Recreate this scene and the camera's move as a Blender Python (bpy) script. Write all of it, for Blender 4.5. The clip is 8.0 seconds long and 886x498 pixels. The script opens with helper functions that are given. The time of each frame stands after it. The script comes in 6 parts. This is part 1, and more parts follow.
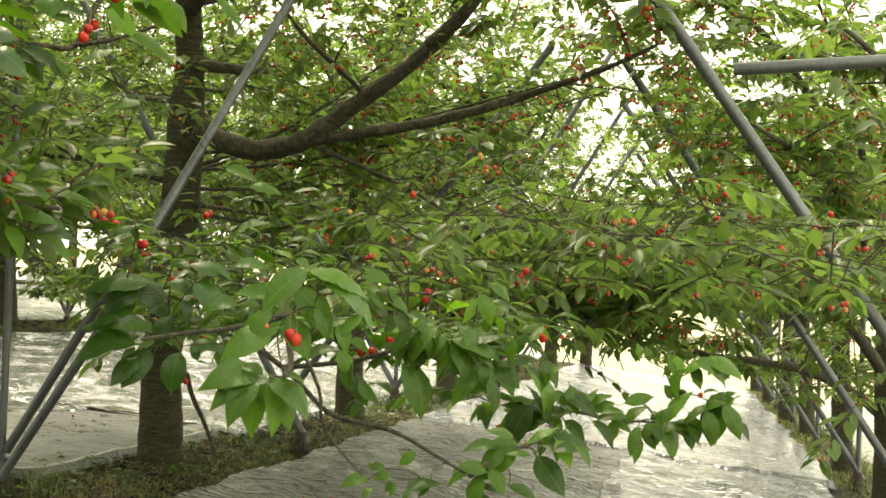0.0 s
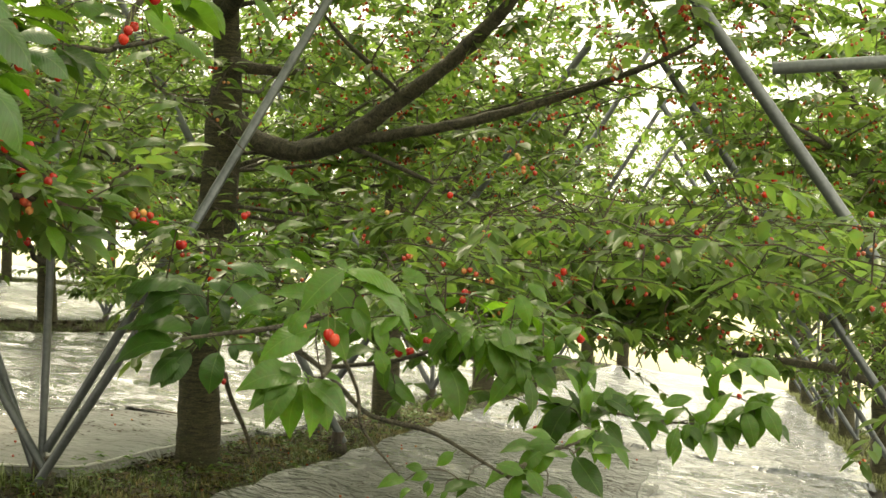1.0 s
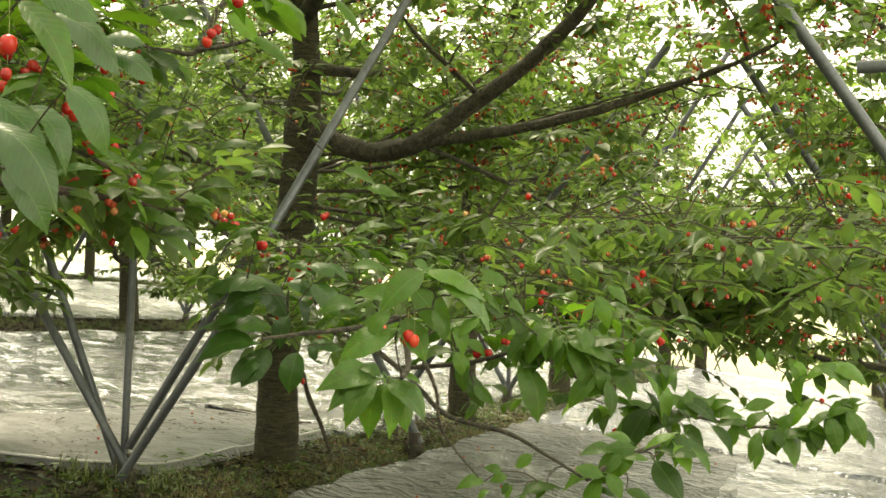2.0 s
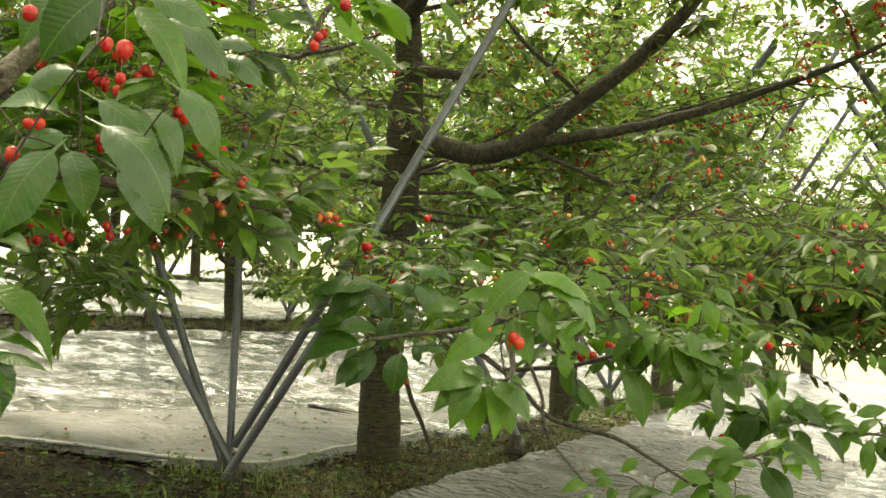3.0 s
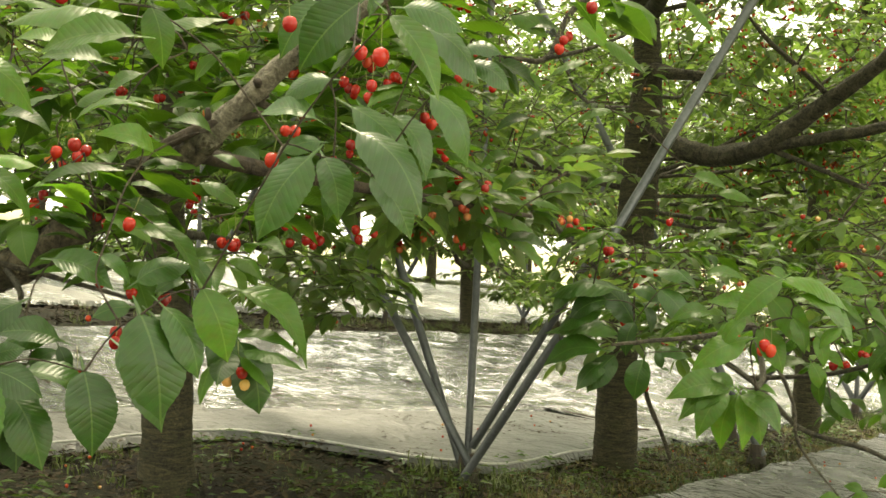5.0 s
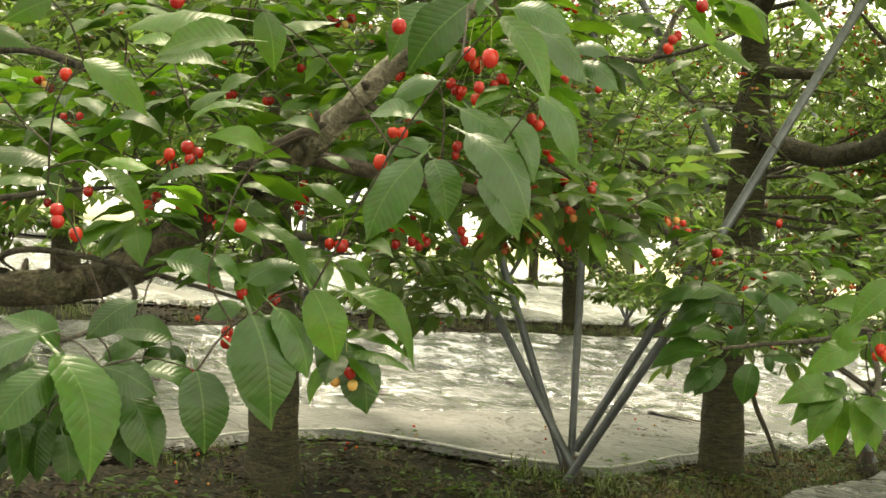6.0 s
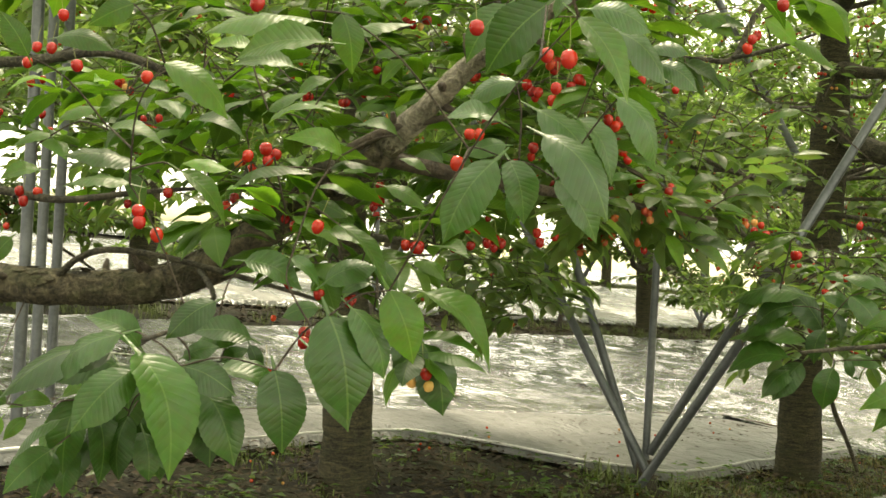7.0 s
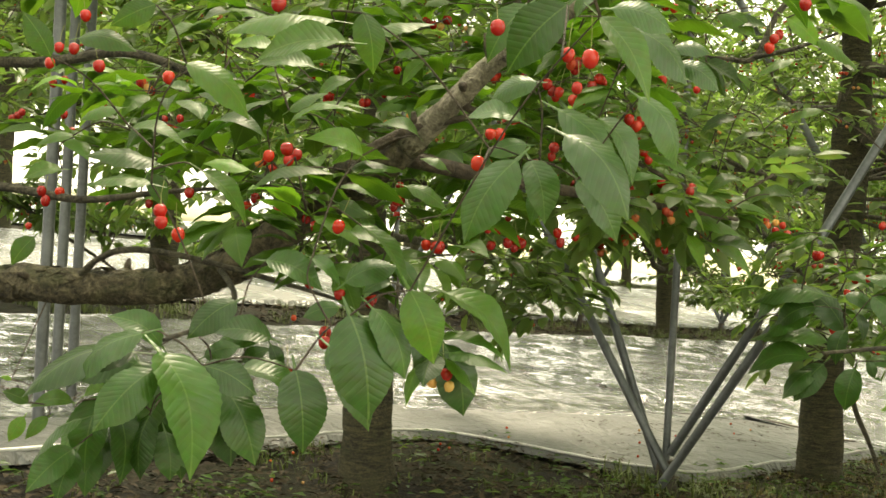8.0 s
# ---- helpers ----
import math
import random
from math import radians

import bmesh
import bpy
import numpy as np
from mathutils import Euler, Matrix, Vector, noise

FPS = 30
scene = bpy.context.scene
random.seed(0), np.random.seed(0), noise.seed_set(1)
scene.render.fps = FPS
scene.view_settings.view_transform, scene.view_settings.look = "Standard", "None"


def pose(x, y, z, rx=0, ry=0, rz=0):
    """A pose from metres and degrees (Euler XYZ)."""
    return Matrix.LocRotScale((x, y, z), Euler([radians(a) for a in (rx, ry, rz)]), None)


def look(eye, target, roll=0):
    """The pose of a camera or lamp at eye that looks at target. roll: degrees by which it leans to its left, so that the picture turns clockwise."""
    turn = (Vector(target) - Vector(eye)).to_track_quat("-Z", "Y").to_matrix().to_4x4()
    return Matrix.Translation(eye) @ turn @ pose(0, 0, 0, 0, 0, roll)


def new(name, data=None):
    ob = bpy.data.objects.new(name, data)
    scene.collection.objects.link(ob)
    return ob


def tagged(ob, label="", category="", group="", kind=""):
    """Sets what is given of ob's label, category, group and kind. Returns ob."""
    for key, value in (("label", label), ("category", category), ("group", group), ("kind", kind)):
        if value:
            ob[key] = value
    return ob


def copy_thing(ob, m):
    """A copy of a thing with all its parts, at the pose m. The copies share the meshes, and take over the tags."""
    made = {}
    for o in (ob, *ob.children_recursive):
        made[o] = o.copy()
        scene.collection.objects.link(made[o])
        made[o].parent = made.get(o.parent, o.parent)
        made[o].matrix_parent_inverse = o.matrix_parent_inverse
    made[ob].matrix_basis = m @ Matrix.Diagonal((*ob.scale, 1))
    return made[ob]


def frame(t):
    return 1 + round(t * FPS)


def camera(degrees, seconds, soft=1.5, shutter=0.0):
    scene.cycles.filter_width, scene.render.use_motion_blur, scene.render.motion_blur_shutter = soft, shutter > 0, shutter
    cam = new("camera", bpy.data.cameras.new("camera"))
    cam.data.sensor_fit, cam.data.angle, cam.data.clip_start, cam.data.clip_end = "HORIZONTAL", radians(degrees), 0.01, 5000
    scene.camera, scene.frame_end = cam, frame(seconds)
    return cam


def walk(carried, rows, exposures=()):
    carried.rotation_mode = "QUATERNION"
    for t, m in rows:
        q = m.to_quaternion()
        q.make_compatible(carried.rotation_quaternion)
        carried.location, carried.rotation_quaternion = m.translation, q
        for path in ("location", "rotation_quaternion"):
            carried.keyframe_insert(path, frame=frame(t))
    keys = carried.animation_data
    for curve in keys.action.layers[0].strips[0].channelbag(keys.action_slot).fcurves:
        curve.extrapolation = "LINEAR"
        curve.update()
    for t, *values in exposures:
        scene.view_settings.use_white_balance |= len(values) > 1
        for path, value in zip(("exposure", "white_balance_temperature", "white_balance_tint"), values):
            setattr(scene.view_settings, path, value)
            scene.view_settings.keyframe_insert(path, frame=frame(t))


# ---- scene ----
# The camera stands on a tripod in the grassed lane and pans to the left.
cam = camera(37.74, 8.0, soft=1.55)
PAN = [
    (0.0, 0.0000, 0.0000, 1.0600, 0.000, 0.500, 2.400),
    (0.5, -0.0009, 0.0003, 1.0599, 0.453, 0.483, 2.367),
    (1.0, -0.0032, 0.0011, 1.0599, 1.588, 0.455, 2.392),
    (2.5, -0.0144, 0.0042, 1.0598, 7.015, 0.301, 2.695),
    (3.0, -0.0193, 0.0052, 1.0597, 9.357, 0.235, 2.765),
    (3.5, -0.0247, 0.0061, 1.0596, 11.902, 0.149, 2.803),
    (4.0, -0.0300, 0.0067, 1.0594, 14.416, 0.066, 2.830),
    (4.5, -0.0357, 0.0071, 1.0593, 17.080, -0.025, 2.916),
    (6.0, -0.0507, 0.0069, 1.0589, 24.102, -0.301, 3.097),
    (6.5, -0.0547, 0.0065, 1.0588, 25.977, -0.365, 3.191),
    (7.0, -0.0575, 0.0062, 1.0588, 27.287, -0.417, 3.262),
    (7.5, -0.0589, 0.0060, 1.0587, 27.953, -0.445, 3.278),
    (8.0, -0.0593, 0.0059, 1.0587, 28.147, -0.468, 3.293),
]
walk(cam, [(t, pose(x, y, z, 90 + tilt, 0, turn) @ pose(0, 0, 0, 0, 0, lean)) for t, x, y, z, turn, tilt, lean in PAN],
     exposures=[(0.0, 1.74, 8000, 8), (4.5, 1.83, 8000, 8), (8.0, 1.80, 8000, 8)])

# ---- sky and sun: bright thin overcast ----
world = bpy.data.worlds.new("overcast_sky")
scene.world = world
world.use_nodes = True
wn, wl = world.node_tree.nodes, world.node_tree.links
wn.clear()
sky = wn.new("ShaderNodeTexSky")
sky.sky_type, sky.sun_disc = "NISHITA", False
sky.sun_elevation, sky.sun_rotation = radians(55), radians(340)
sky.air_density, sky.dust_density, sky.ozone_density = 1.0, 4.0, 1.0
cloud = wn.new("ShaderNodeMix")
cloud.data_type = "RGBA"
cloud.inputs["Factor"].default_value = 0.86
cloud.inputs["B"].default_value = (6.55, 6.85, 6.25, 1)
veil = wn.new("ShaderNodeBackground")
veil.inputs["Strength"].default_value = 0.15
wout = wn.new("ShaderNodeOutputWorld")
wl.new(sky.outputs["Color"], cloud.inputs["A"])
wl.new(cloud.outputs["Result"], veil.inputs["Color"])
wl.new(veil.outputs["Background"], wout.inputs["Surface"])
sun = bpy.data.lights.new("sun", "SUN")
sun.energy, sun.angle, sun.color = 1.5, radians(12), (1.0, 0.96, 0.82)
sun_ob = new("sun", sun)
sun_ob.matrix_world = look((-7.8, 21.6, 32.8), (0, 0, 0))

# ---- materials ----
def material(name):
    m = bpy.data.materials.new(name)
    m.use_nodes = True
    nt = m.node_tree
    return m, nt.nodes, nt.links, nt.nodes["Principled BSDF"]


def ramp(nodes, stops):
    r = nodes.new("ShaderNodeValToRGB")
    while len(r.color_ramp.elements) < len(stops):
        r.color_ramp.elements.new(0.5)
    for e, (at, c) in zip(r.color_ramp.elements, stops):
        e.position, e.color = at, (*c, 1)
    return r


def noise_tex(nodes, links, vector, scale, detail=4.0, rough=0.55, distortion=0.0):
    n = nodes.new("ShaderNodeTexNoise")
    n.inputs["Scale"].default_value, n.inputs["Detail"].default_value = scale, detail
    n.inputs["Roughness"].default_value, n.inputs["Distortion"].default_value = rough, distortion
    links.new(vector, n.inputs["Vector"])
    return n


def coords(nodes, links, scale=(1, 1, 1), turn=0.0):
    c, mp = nodes.new("ShaderNodeTexCoord"), nodes.new("ShaderNodeMapping")
    mp.inputs["Scale"].default_value = scale
    mp.inputs["Rotation"].default_value = (0, 0, turn)
    links.new(c.outputs["Object"], mp.inputs["Vector"])
    return mp.outputs["Vector"]


def bump(nodes, links, height, shader, strength, distance):
    b = nodes.new("ShaderNodeBump")
    b.inputs["Strength"].default_value, b.inputs["Distance"].default_value = strength, distance
    links.new(height, b.inputs["Height"])
    links.new(b.outputs["Normal"], shader.inputs["Normal"])
    return b


def mixed(nodes, links, factor, a, b, blend="MIX"):
    x = nodes.new("ShaderNodeMix")
    x.data_type, x.blend_type = "RGBA", blend
    for key, v in (("Factor", factor), ("A", a), ("B", b)):
        if isinstance(v, (int, float)):
            x.inputs[key].default_value = v
        elif isinstance(v, tuple):
            x.inputs[key].default_value = (*v, 1)
        else:
            links.new(v, x.inputs[key])
    return x.outputs["Result"]


def maths(nodes, links, op, a, b=None):
    x = nodes.new("ShaderNodeMath")
    x.operation = op
    for i, v in enumerate((a, b)):
        if v is None:
            continue
        if isinstance(v, (int, float)):
            x.inputs[i].default_value = v
        else:
            links.new(v, x.inputs[i])
    return x.outputs[0]


def bark_material(name, dark, light, moss, ringed=False):
    m, n, l, p = material(name)
    rings = noise_tex(n, l, coords(n, l, (2.6, 2.6, 16) if ringed else (1, 1, 1)), 4.5 if ringed else 32.0, 7, 0.72, 1.0)
    blotch = noise_tex(n, l, coords(n, l), 14.0, 6, 0.65)
    crust = noise_tex(n, l, coords(n, l), 130.0, 3, 0.6)
    r = ramp(n, [(0.39, dark), (0.50, tuple(0.62 * a + 0.38 * b for a, b in zip(dark, light))), (0.63, light)])
    l.new(maths(n, l, "ADD", maths(n, l, "MULTIPLY", rings.outputs["Fac"], 0.7), maths(n, l, "MULTIPLY", crust.outputs["Fac"], 0.3)), r.inputs["Fac"])
    g = ramp(n, [(0.5, (0, 0, 0)), (0.68, (1, 1, 1))])
    l.new(blotch.outputs["Fac"], g.inputs["Fac"])
    l.new(mixed(n, l, maths(n, l, "MULTIPLY", g.outputs["Color"], 0.6), r.outputs["Color"], moss), p.inputs["Base Color"])
    p.inputs["Roughness"].default_value = 0.85
    h = maths(n, l, "ADD", rings.outputs["Fac"], maths(n, l, "ADD", maths(n, l, "MULTIPLY", crust.outputs["Fac"], 0.35), maths(n, l, "MULTIPLY", blotch.outputs["Fac"], 0.7)))
    bump(n, l, h, p, 1.0, 0.022)
    return m


BARK = bark_material("cherry_bark", (0.009, 0.008, 0.004), (0.115, 0.100, 0.048), (0.040, 0.046, 0.014), True)
MOSSY = bark_material("mossy_limb_bark", (0.012, 0.009, 0.005), (0.20, 0.165, 0.10), (0.058, 0.070, 0.020))
LIMB = bark_material("limb_bark", (0.013, 0.011, 0.007), (0.125, 0.108, 0.070), (0.042, 0.044, 0.018))
PALE = bark_material("lichen_bark", (0.085, 0.072, 0.050), (0.46, 0.41, 0.31), (0.22, 0.21, 0.13))
TWIG = bark_material("twig_bark", (0.032, 0.023, 0.016), (0.115, 0.085, 0.056), (0.07, 0.062, 0.034))


def leaf_material(name, veins, random_socket, dark, light, young, gloss=0.33, through_light=0.5, shine=0.46, lit=(2.0, 1.95, 1.25)):
    """Glossy upper skin over a blade that lets light through."""
    m, n, l, p = material(name)
    if random_socket == "island":
        rnd = n.new("ShaderNodeNewGeometry").outputs["Random Per Island"]
    else:
        rnd = n.new("ShaderNodeObjectInfo").outputs["Random"]
    tone = ramp(n, [(0.0, dark), (0.6, light), (0.9, light), (1.0, young)])
    l.new(rnd, tone.inputs["Fac"])
    fine = noise_tex(n, l, coords(n, l), 9.0 if veins else 24.0, 3)
    colour = mixed(n, l, 0.35, tone.outputs["Color"], fine.outputs["Color"], "SOFT_LIGHT")
    p.inputs["Roughness"].default_value = gloss
    p.inputs["Specular IOR Level"].default_value = shine
    if veins:
        c = n.new("ShaderNodeTexCoord")
        sep = n.new("ShaderNodeSeparateXYZ")
        l.new(c.outputs["UV" if random_socket == "island" else "Object"], sep.inputs["Vector"])
        side = maths(n, l, "ABSOLUTE", sep.outputs["X"])
        step = maths(n, l, "MULTIPLY", maths(n, l, "SUBTRACT", sep.outputs["Y"], maths(n, l, "MULTIPLY", side, 0.8)), 13.0)
        saw = maths(n, l, "ABSOLUTE", maths(n, l, "SUBTRACT", maths(n, l, "FRACT", step), 0.5))
        vein = maths(n, l, "GREATER_THAN", saw, 0.465)
        rib = maths(n, l, "LESS_THAN", side, 0.008)
        line = maths(n, l, "MAXIMUM", maths(n, l, "MULTIPLY", vein, 0.055), maths(n, l, "MULTIPLY", rib, 0.18))
        colour = mixed(n, l, line, colour, (0.20, 0.30, 0.10))
        puff = maths(n, l, "SUBTRACT", 1.0, maths(n, l, "POWER", maths(n, l, "MULTIPLY", saw, 2.0), 3.0))
        bump(n, l, maths(n, l, "SUBTRACT", puff, maths(n, l, "MULTIPLY", rib, 0.6)), p, 0.16, 0.0030)
    l.new(colour, p.inputs["Base Color"])
    glow = n.new("ShaderNodeBsdfTranslucent")
    l.new(mixed(n, l, 1.0, colour, lit, "MULTIPLY"), glow.inputs["Color"])
    mixer = n.new("ShaderNodeMixShader")
    mixer.inputs["Fac"].default_value = through_light
    l.new(p.outputs["BSDF"], mixer.inputs[1])
    l.new(glow.outputs["BSDF"], mixer.inputs[2])
    l.new(mixer.outputs["Shader"], n["Material Output"].inputs["Surface"])
    return m


LEAF = leaf_material("cherry_leaf", True, "object", (0.024, 0.058, 0.009), (0.060, 0.128, 0.018), (0.125, 0.250, 0.032), 0.38, 0.42, 0.34, (2.05, 2.1, 0.95))
LEAF_SPRAYS = leaf_material("cherry_leaf_sprays", True, "island", (0.024, 0.058, 0.009), (0.060, 0.128, 0.018), (0.125, 0.250, 0.032), 0.38, 0.42, 0.34, (2.05, 2.1, 0.95))
MATURE_LEAF = leaf_material("mature_cherry_leaf", True, "object", (0.019, 0.050, 0.009), (0.033, 0.084, 0.014), (0.058, 0.135, 0.021), 0.34, 0.26, 0.45, (2.05, 2.1, 0.95))
YOUNG_LEAF = leaf_material("young_cherry_leaf", True, "object", (0.046, 0.100, 0.017), (0.068, 0.145, 0.023), (0.100, 0.205, 0.030), 0.36, 0.40, 0.36, (2.05, 2.1, 0.95))
LEAVES = leaf_material("cherry_leaves", False, "island", (0.064, 0.108, 0.032), (0.104, 0.170, 0.048), (0.158, 0.255, 0.066), 0.36, 0.58)
WEED = leaf_material("weed_leaves", False, "island", (0.030, 0.070, 0.015), (0.062, 0.120, 0.025), (0.13, 0.19, 0.05))


def cherry_material():
    m, n, l, p = material("cherry_skin")
    tone = ramp(n, [(0.0, (0.22, 0.004, 0.005)), (0.55, (0.36, 0.007, 0.006)), (0.88, (0.47, 0.024, 0.010)), (0.96, (0.72, 0.30, 0.08)), (1.0, (0.72, 0.50, 0.16))])
    l.new(n.new("ShaderNodeObjectInfo").outputs["Random"], tone.inputs["Fac"])
    blush = noise_tex(n, l, coords(n, l), 40.0, 2)
    l.new(mixed(n, l, maths(n, l, "MULTIPLY", blush.outputs["Fac"], 0.12), tone.outputs["Color"], (0.62, 0.07, 0.02)), p.inputs["Base Color"])
    p.inputs["Roughness"].default_value = 0.14
    p.inputs["Specular IOR Level"].default_value = 0.45
    return m


def cherries_material():
    m, n, l, p = material("cherry_skin_far")
    tone = ramp(n, [(0.0, (0.28, 0.012, 0.010)), (0.45, (0.42, 0.045, 0.02)), (0.75, (0.46, 0.13, 0.045)), (1.0, (0.58, 0.34, 0.12))])
    l.new(n.new("ShaderNodeNewGeometry").outputs["Random Per Island"], tone.inputs["Fac"])
    l.new(tone.outputs["Color"], p.inputs["Base Color"])
    p.inputs["Roughness"].default_value = 0.22
    return m


def plain_material(name, a, b, scale, rough, metal=0.0, relief=0.0, distance=0.002):
    m, n, l, p = material(name)
    v = coords(n, l)
    big, small = noise_tex(n, l, v, scale, 4), noise_tex(n, l, v, scale * 9, 3)
    f = maths(n, l, "ADD", maths(n, l, "MULTIPLY", big.outputs["Fac"], 0.65), maths(n, l, "MULTIPLY", small.outputs["Fac"], 0.35))
    r = ramp(n, [(0.35, a), (0.65, b)])
    l.new(f, r.inputs["Fac"])
    l.new(r.outputs["Color"], p.inputs["Base Color"])
    p.inputs["Roughness"].default_value, p.inputs["Metallic"].default_value = rough, metal
    if relief:
        bump(n, l, f, p, relief, distance)
    return m


CHERRY, CHERRIES = cherry_material(), cherries_material()
STEM = plain_material("green_stem", (0.16, 0.20, 0.05), (0.24, 0.24, 0.08), 30, 0.5)
PIPE = plain_material("galvanised_pipe", (0.078, 0.085, 0.092), (0.152, 0.162, 0.172), 7, 0.42, 0.55, 0.1)
CLAMP = plain_material("rusty_clamp", (0.03, 0.027, 0.025), (0.10, 0.075, 0.055), 20, 0.75, 0.3, 0.4)
CONCRETE = plain_material("footing_concrete", (0.03, 0.027, 0.022), (0.075, 0.065, 0.05), 15, 0.95, 0, 0.5)
LITTER = plain_material("leaf_litter", (0.022, 0.015, 0.009), (0.075, 0.050, 0.024), 3, 0.9)
STRAW = plain_material("dry_grass", (0.13, 0.105, 0.036), (0.25, 0.205, 0.08), 3, 0.8)
MEADOW = plain_material("light_grass", (0.10, 0.14, 0.03), (0.21, 0.22, 0.065), 2, 0.6)
GRASS = plain_material("grass_blades", (0.066, 0.100, 0.018), (0.150, 0.185, 0.045), 2, 0.6)


def soil_material():
    m, n, l, p = material("mulched_soil")
    v = coords(n, l)
    clod, patch = noise_tex(n, l, v, 22.0, 6, 0.7), noise_tex(n, l, v, 1.7, 4, 0.6)
    earth = ramp(n, [(0.38, (0.005, 0.0036, 0.0024)), (0.54, (0.017, 0.011, 0.006)), (0.70, (0.058, 0.037, 0.020))])
    l.new(clod.outputs["Fac"], earth.inputs["Fac"])
    green = ramp(n, [(0.42, (0, 0, 0)), (0.62, (1, 1, 1))])
    l.new(patch.outputs["Fac"], green.inputs["Fac"])
    moss = mixed(n, l, clod.outputs["Fac"], (0.022, 0.028, 0.008), (0.085, 0.09, 0.028))
    row = mixed(n, l, maths(n, l, "MULTIPLY", green.outputs["Color"], 0.4), earth.outputs["Color"], moss)
    sep = n.new("ShaderNodeSeparateXYZ")
    l.new(coords(n, l, (1, 1, 1), math.pi / 2 - ROW_TURN), sep.inputs["Vector"])
    wander = maths(n, l, "MULTIPLY", maths(n, l, "SUBTRACT", patch.outputs["Fac"], 0.5), 2.5)
    side, far = maths(n, l, "ADD", sep.outputs["X"], wander), maths(n, l, "ADD", sep.outputs["Y"], wander)
    out = maths(n, l, "MAXIMUM", maths(n, l, "GREATER_THAN", far, 27.5), maths(n, l, "MAXIMUM", maths(n, l, "GREATER_THAN", side, 2.4), maths(n, l, "LESS_THAN", side, -21.0)))
    dry = mixed(n, l, patch.outputs["Fac"], (0.34, 0.325, 0.19), (0.46, 0.435, 0.29))
    l.new(mixed(n, l, out, row, dry), p.inputs["Base Color"])
    p.inputs["Roughness"].default_value = 0.95
    bump(n, l, clod.outputs["Fac"], p, 1.0, 0.03)
    return m


def film_material(name, dusty, rough, metal, clean, dirt, relief=0.09, specks=0.66):
    """Crinkled silver reflecting film, dusty in patches."""
    m, n, l, p = material(name)
    v = coords(n, l, (1, 1, 1))
    crease = noise_tex(n, l, coords(n, l, (1.0, 1.4, 1.0), ROW_TURN), 6.5, 1.8, 0.5, 1.2)
    crumple = noise_tex(n, l, v, 19.0, 3, 0.55, 1.0)
    dust = noise_tex(n, l, v, 1.1, 5, 0.65)
    grit = noise_tex(n, l, v, 45.0, 3, 0.7)
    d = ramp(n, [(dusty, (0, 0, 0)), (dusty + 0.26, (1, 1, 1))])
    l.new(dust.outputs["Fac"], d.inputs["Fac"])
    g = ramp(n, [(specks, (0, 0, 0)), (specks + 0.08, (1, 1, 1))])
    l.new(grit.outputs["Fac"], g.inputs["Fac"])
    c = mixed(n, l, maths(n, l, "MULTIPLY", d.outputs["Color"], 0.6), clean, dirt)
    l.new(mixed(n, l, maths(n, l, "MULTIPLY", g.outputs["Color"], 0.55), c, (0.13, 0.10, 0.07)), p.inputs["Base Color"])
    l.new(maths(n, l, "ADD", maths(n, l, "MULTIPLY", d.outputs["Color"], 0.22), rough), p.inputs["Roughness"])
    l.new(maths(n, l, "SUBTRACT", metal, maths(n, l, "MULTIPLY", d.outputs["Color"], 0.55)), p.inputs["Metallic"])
    h = maths(n, l, "ADD", crease.outputs["Fac"], maths(n, l, "MULTIPLY", crumple.outputs["Fac"], 0.30))
    bump(n, l, h, p, 1.0, relief)
    return m


# ---- the lie of the land: rows run along s, l is to the left of the lane, the whole slope falls to the right ----
ROW = Vector((0.1877, 0.9822, 0)).normalized()
LEFT = Vector((-ROW.y, ROW.x, 0))
ROW_TURN = math.atan2(ROW.y, ROW.x)
SOIL = soil_material()
FILM = film_material("silver_film", 0.44, 0.06, 0.92, (0.205, 0.213, 0.212), (0.150, 0.146, 0.130), 0.12)
LANE_FILM = film_material("trodden_film", 0.40, 0.09, 0.90, (0.255, 0.265, 0.288), (0.182, 0.176, 0.168), 0.15)
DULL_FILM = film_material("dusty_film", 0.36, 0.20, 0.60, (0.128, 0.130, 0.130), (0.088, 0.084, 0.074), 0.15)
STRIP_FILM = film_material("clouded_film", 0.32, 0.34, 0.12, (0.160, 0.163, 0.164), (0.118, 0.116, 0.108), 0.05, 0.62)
ROLLED = plain_material("rolled_film", (0.36, 0.36, 0.34), (0.62, 0.62, 0.60), 6, 0.3, 0.2, 0.3)
FAR_FILM = film_material("weathered_film", 0.42, 0.16, 0.80, (0.27, 0.277, 0.275), (0.21, 0.20, 0.175))


def land(x, y):
    """Height of the ground: an even slope round the orchard that levels out far away."""
    r = math.hypot(x, y)
    k = 1.0 if r < 38 else (38 + 14 * math.tanh((r - 38) / 30)) / r
    return -(0.0960 * x + 0.02556 * y) * k


def site(s, l, h=0.0):
    v = ROW * s + LEFT * l
    return Vector((v.x, v.y, land(v.x, v.y) + h))


# ---- mesh helpers ----
def mesh_object(name, verts, faces, mat, parent=None, label="", smooth=False):
    me = bpy.data.meshes.new(name)
    me.from_pydata([tuple(v) for v in verts], [], faces)
    for m in mat if isinstance(mat, (list, tuple)) else [mat]:
        me.materials.append(m)
    if smooth:
        me.polygons.foreach_set("use_smooth", [True] * len(me.polygons))
    me.update()
    ob = new(name, me)
    ob.parent = parent
    if label:
        ob["label"] = label
    return ob


def part(name, bm, mat, parent, label=""):
    me = bpy.data.meshes.new(name)
    bm.to_mesh(me)
    bm.free()
    me.materials.append(mat)
    ob = new(name, me)
    ob.parent = parent
    if label:
        ob["label"] = label
    return ob


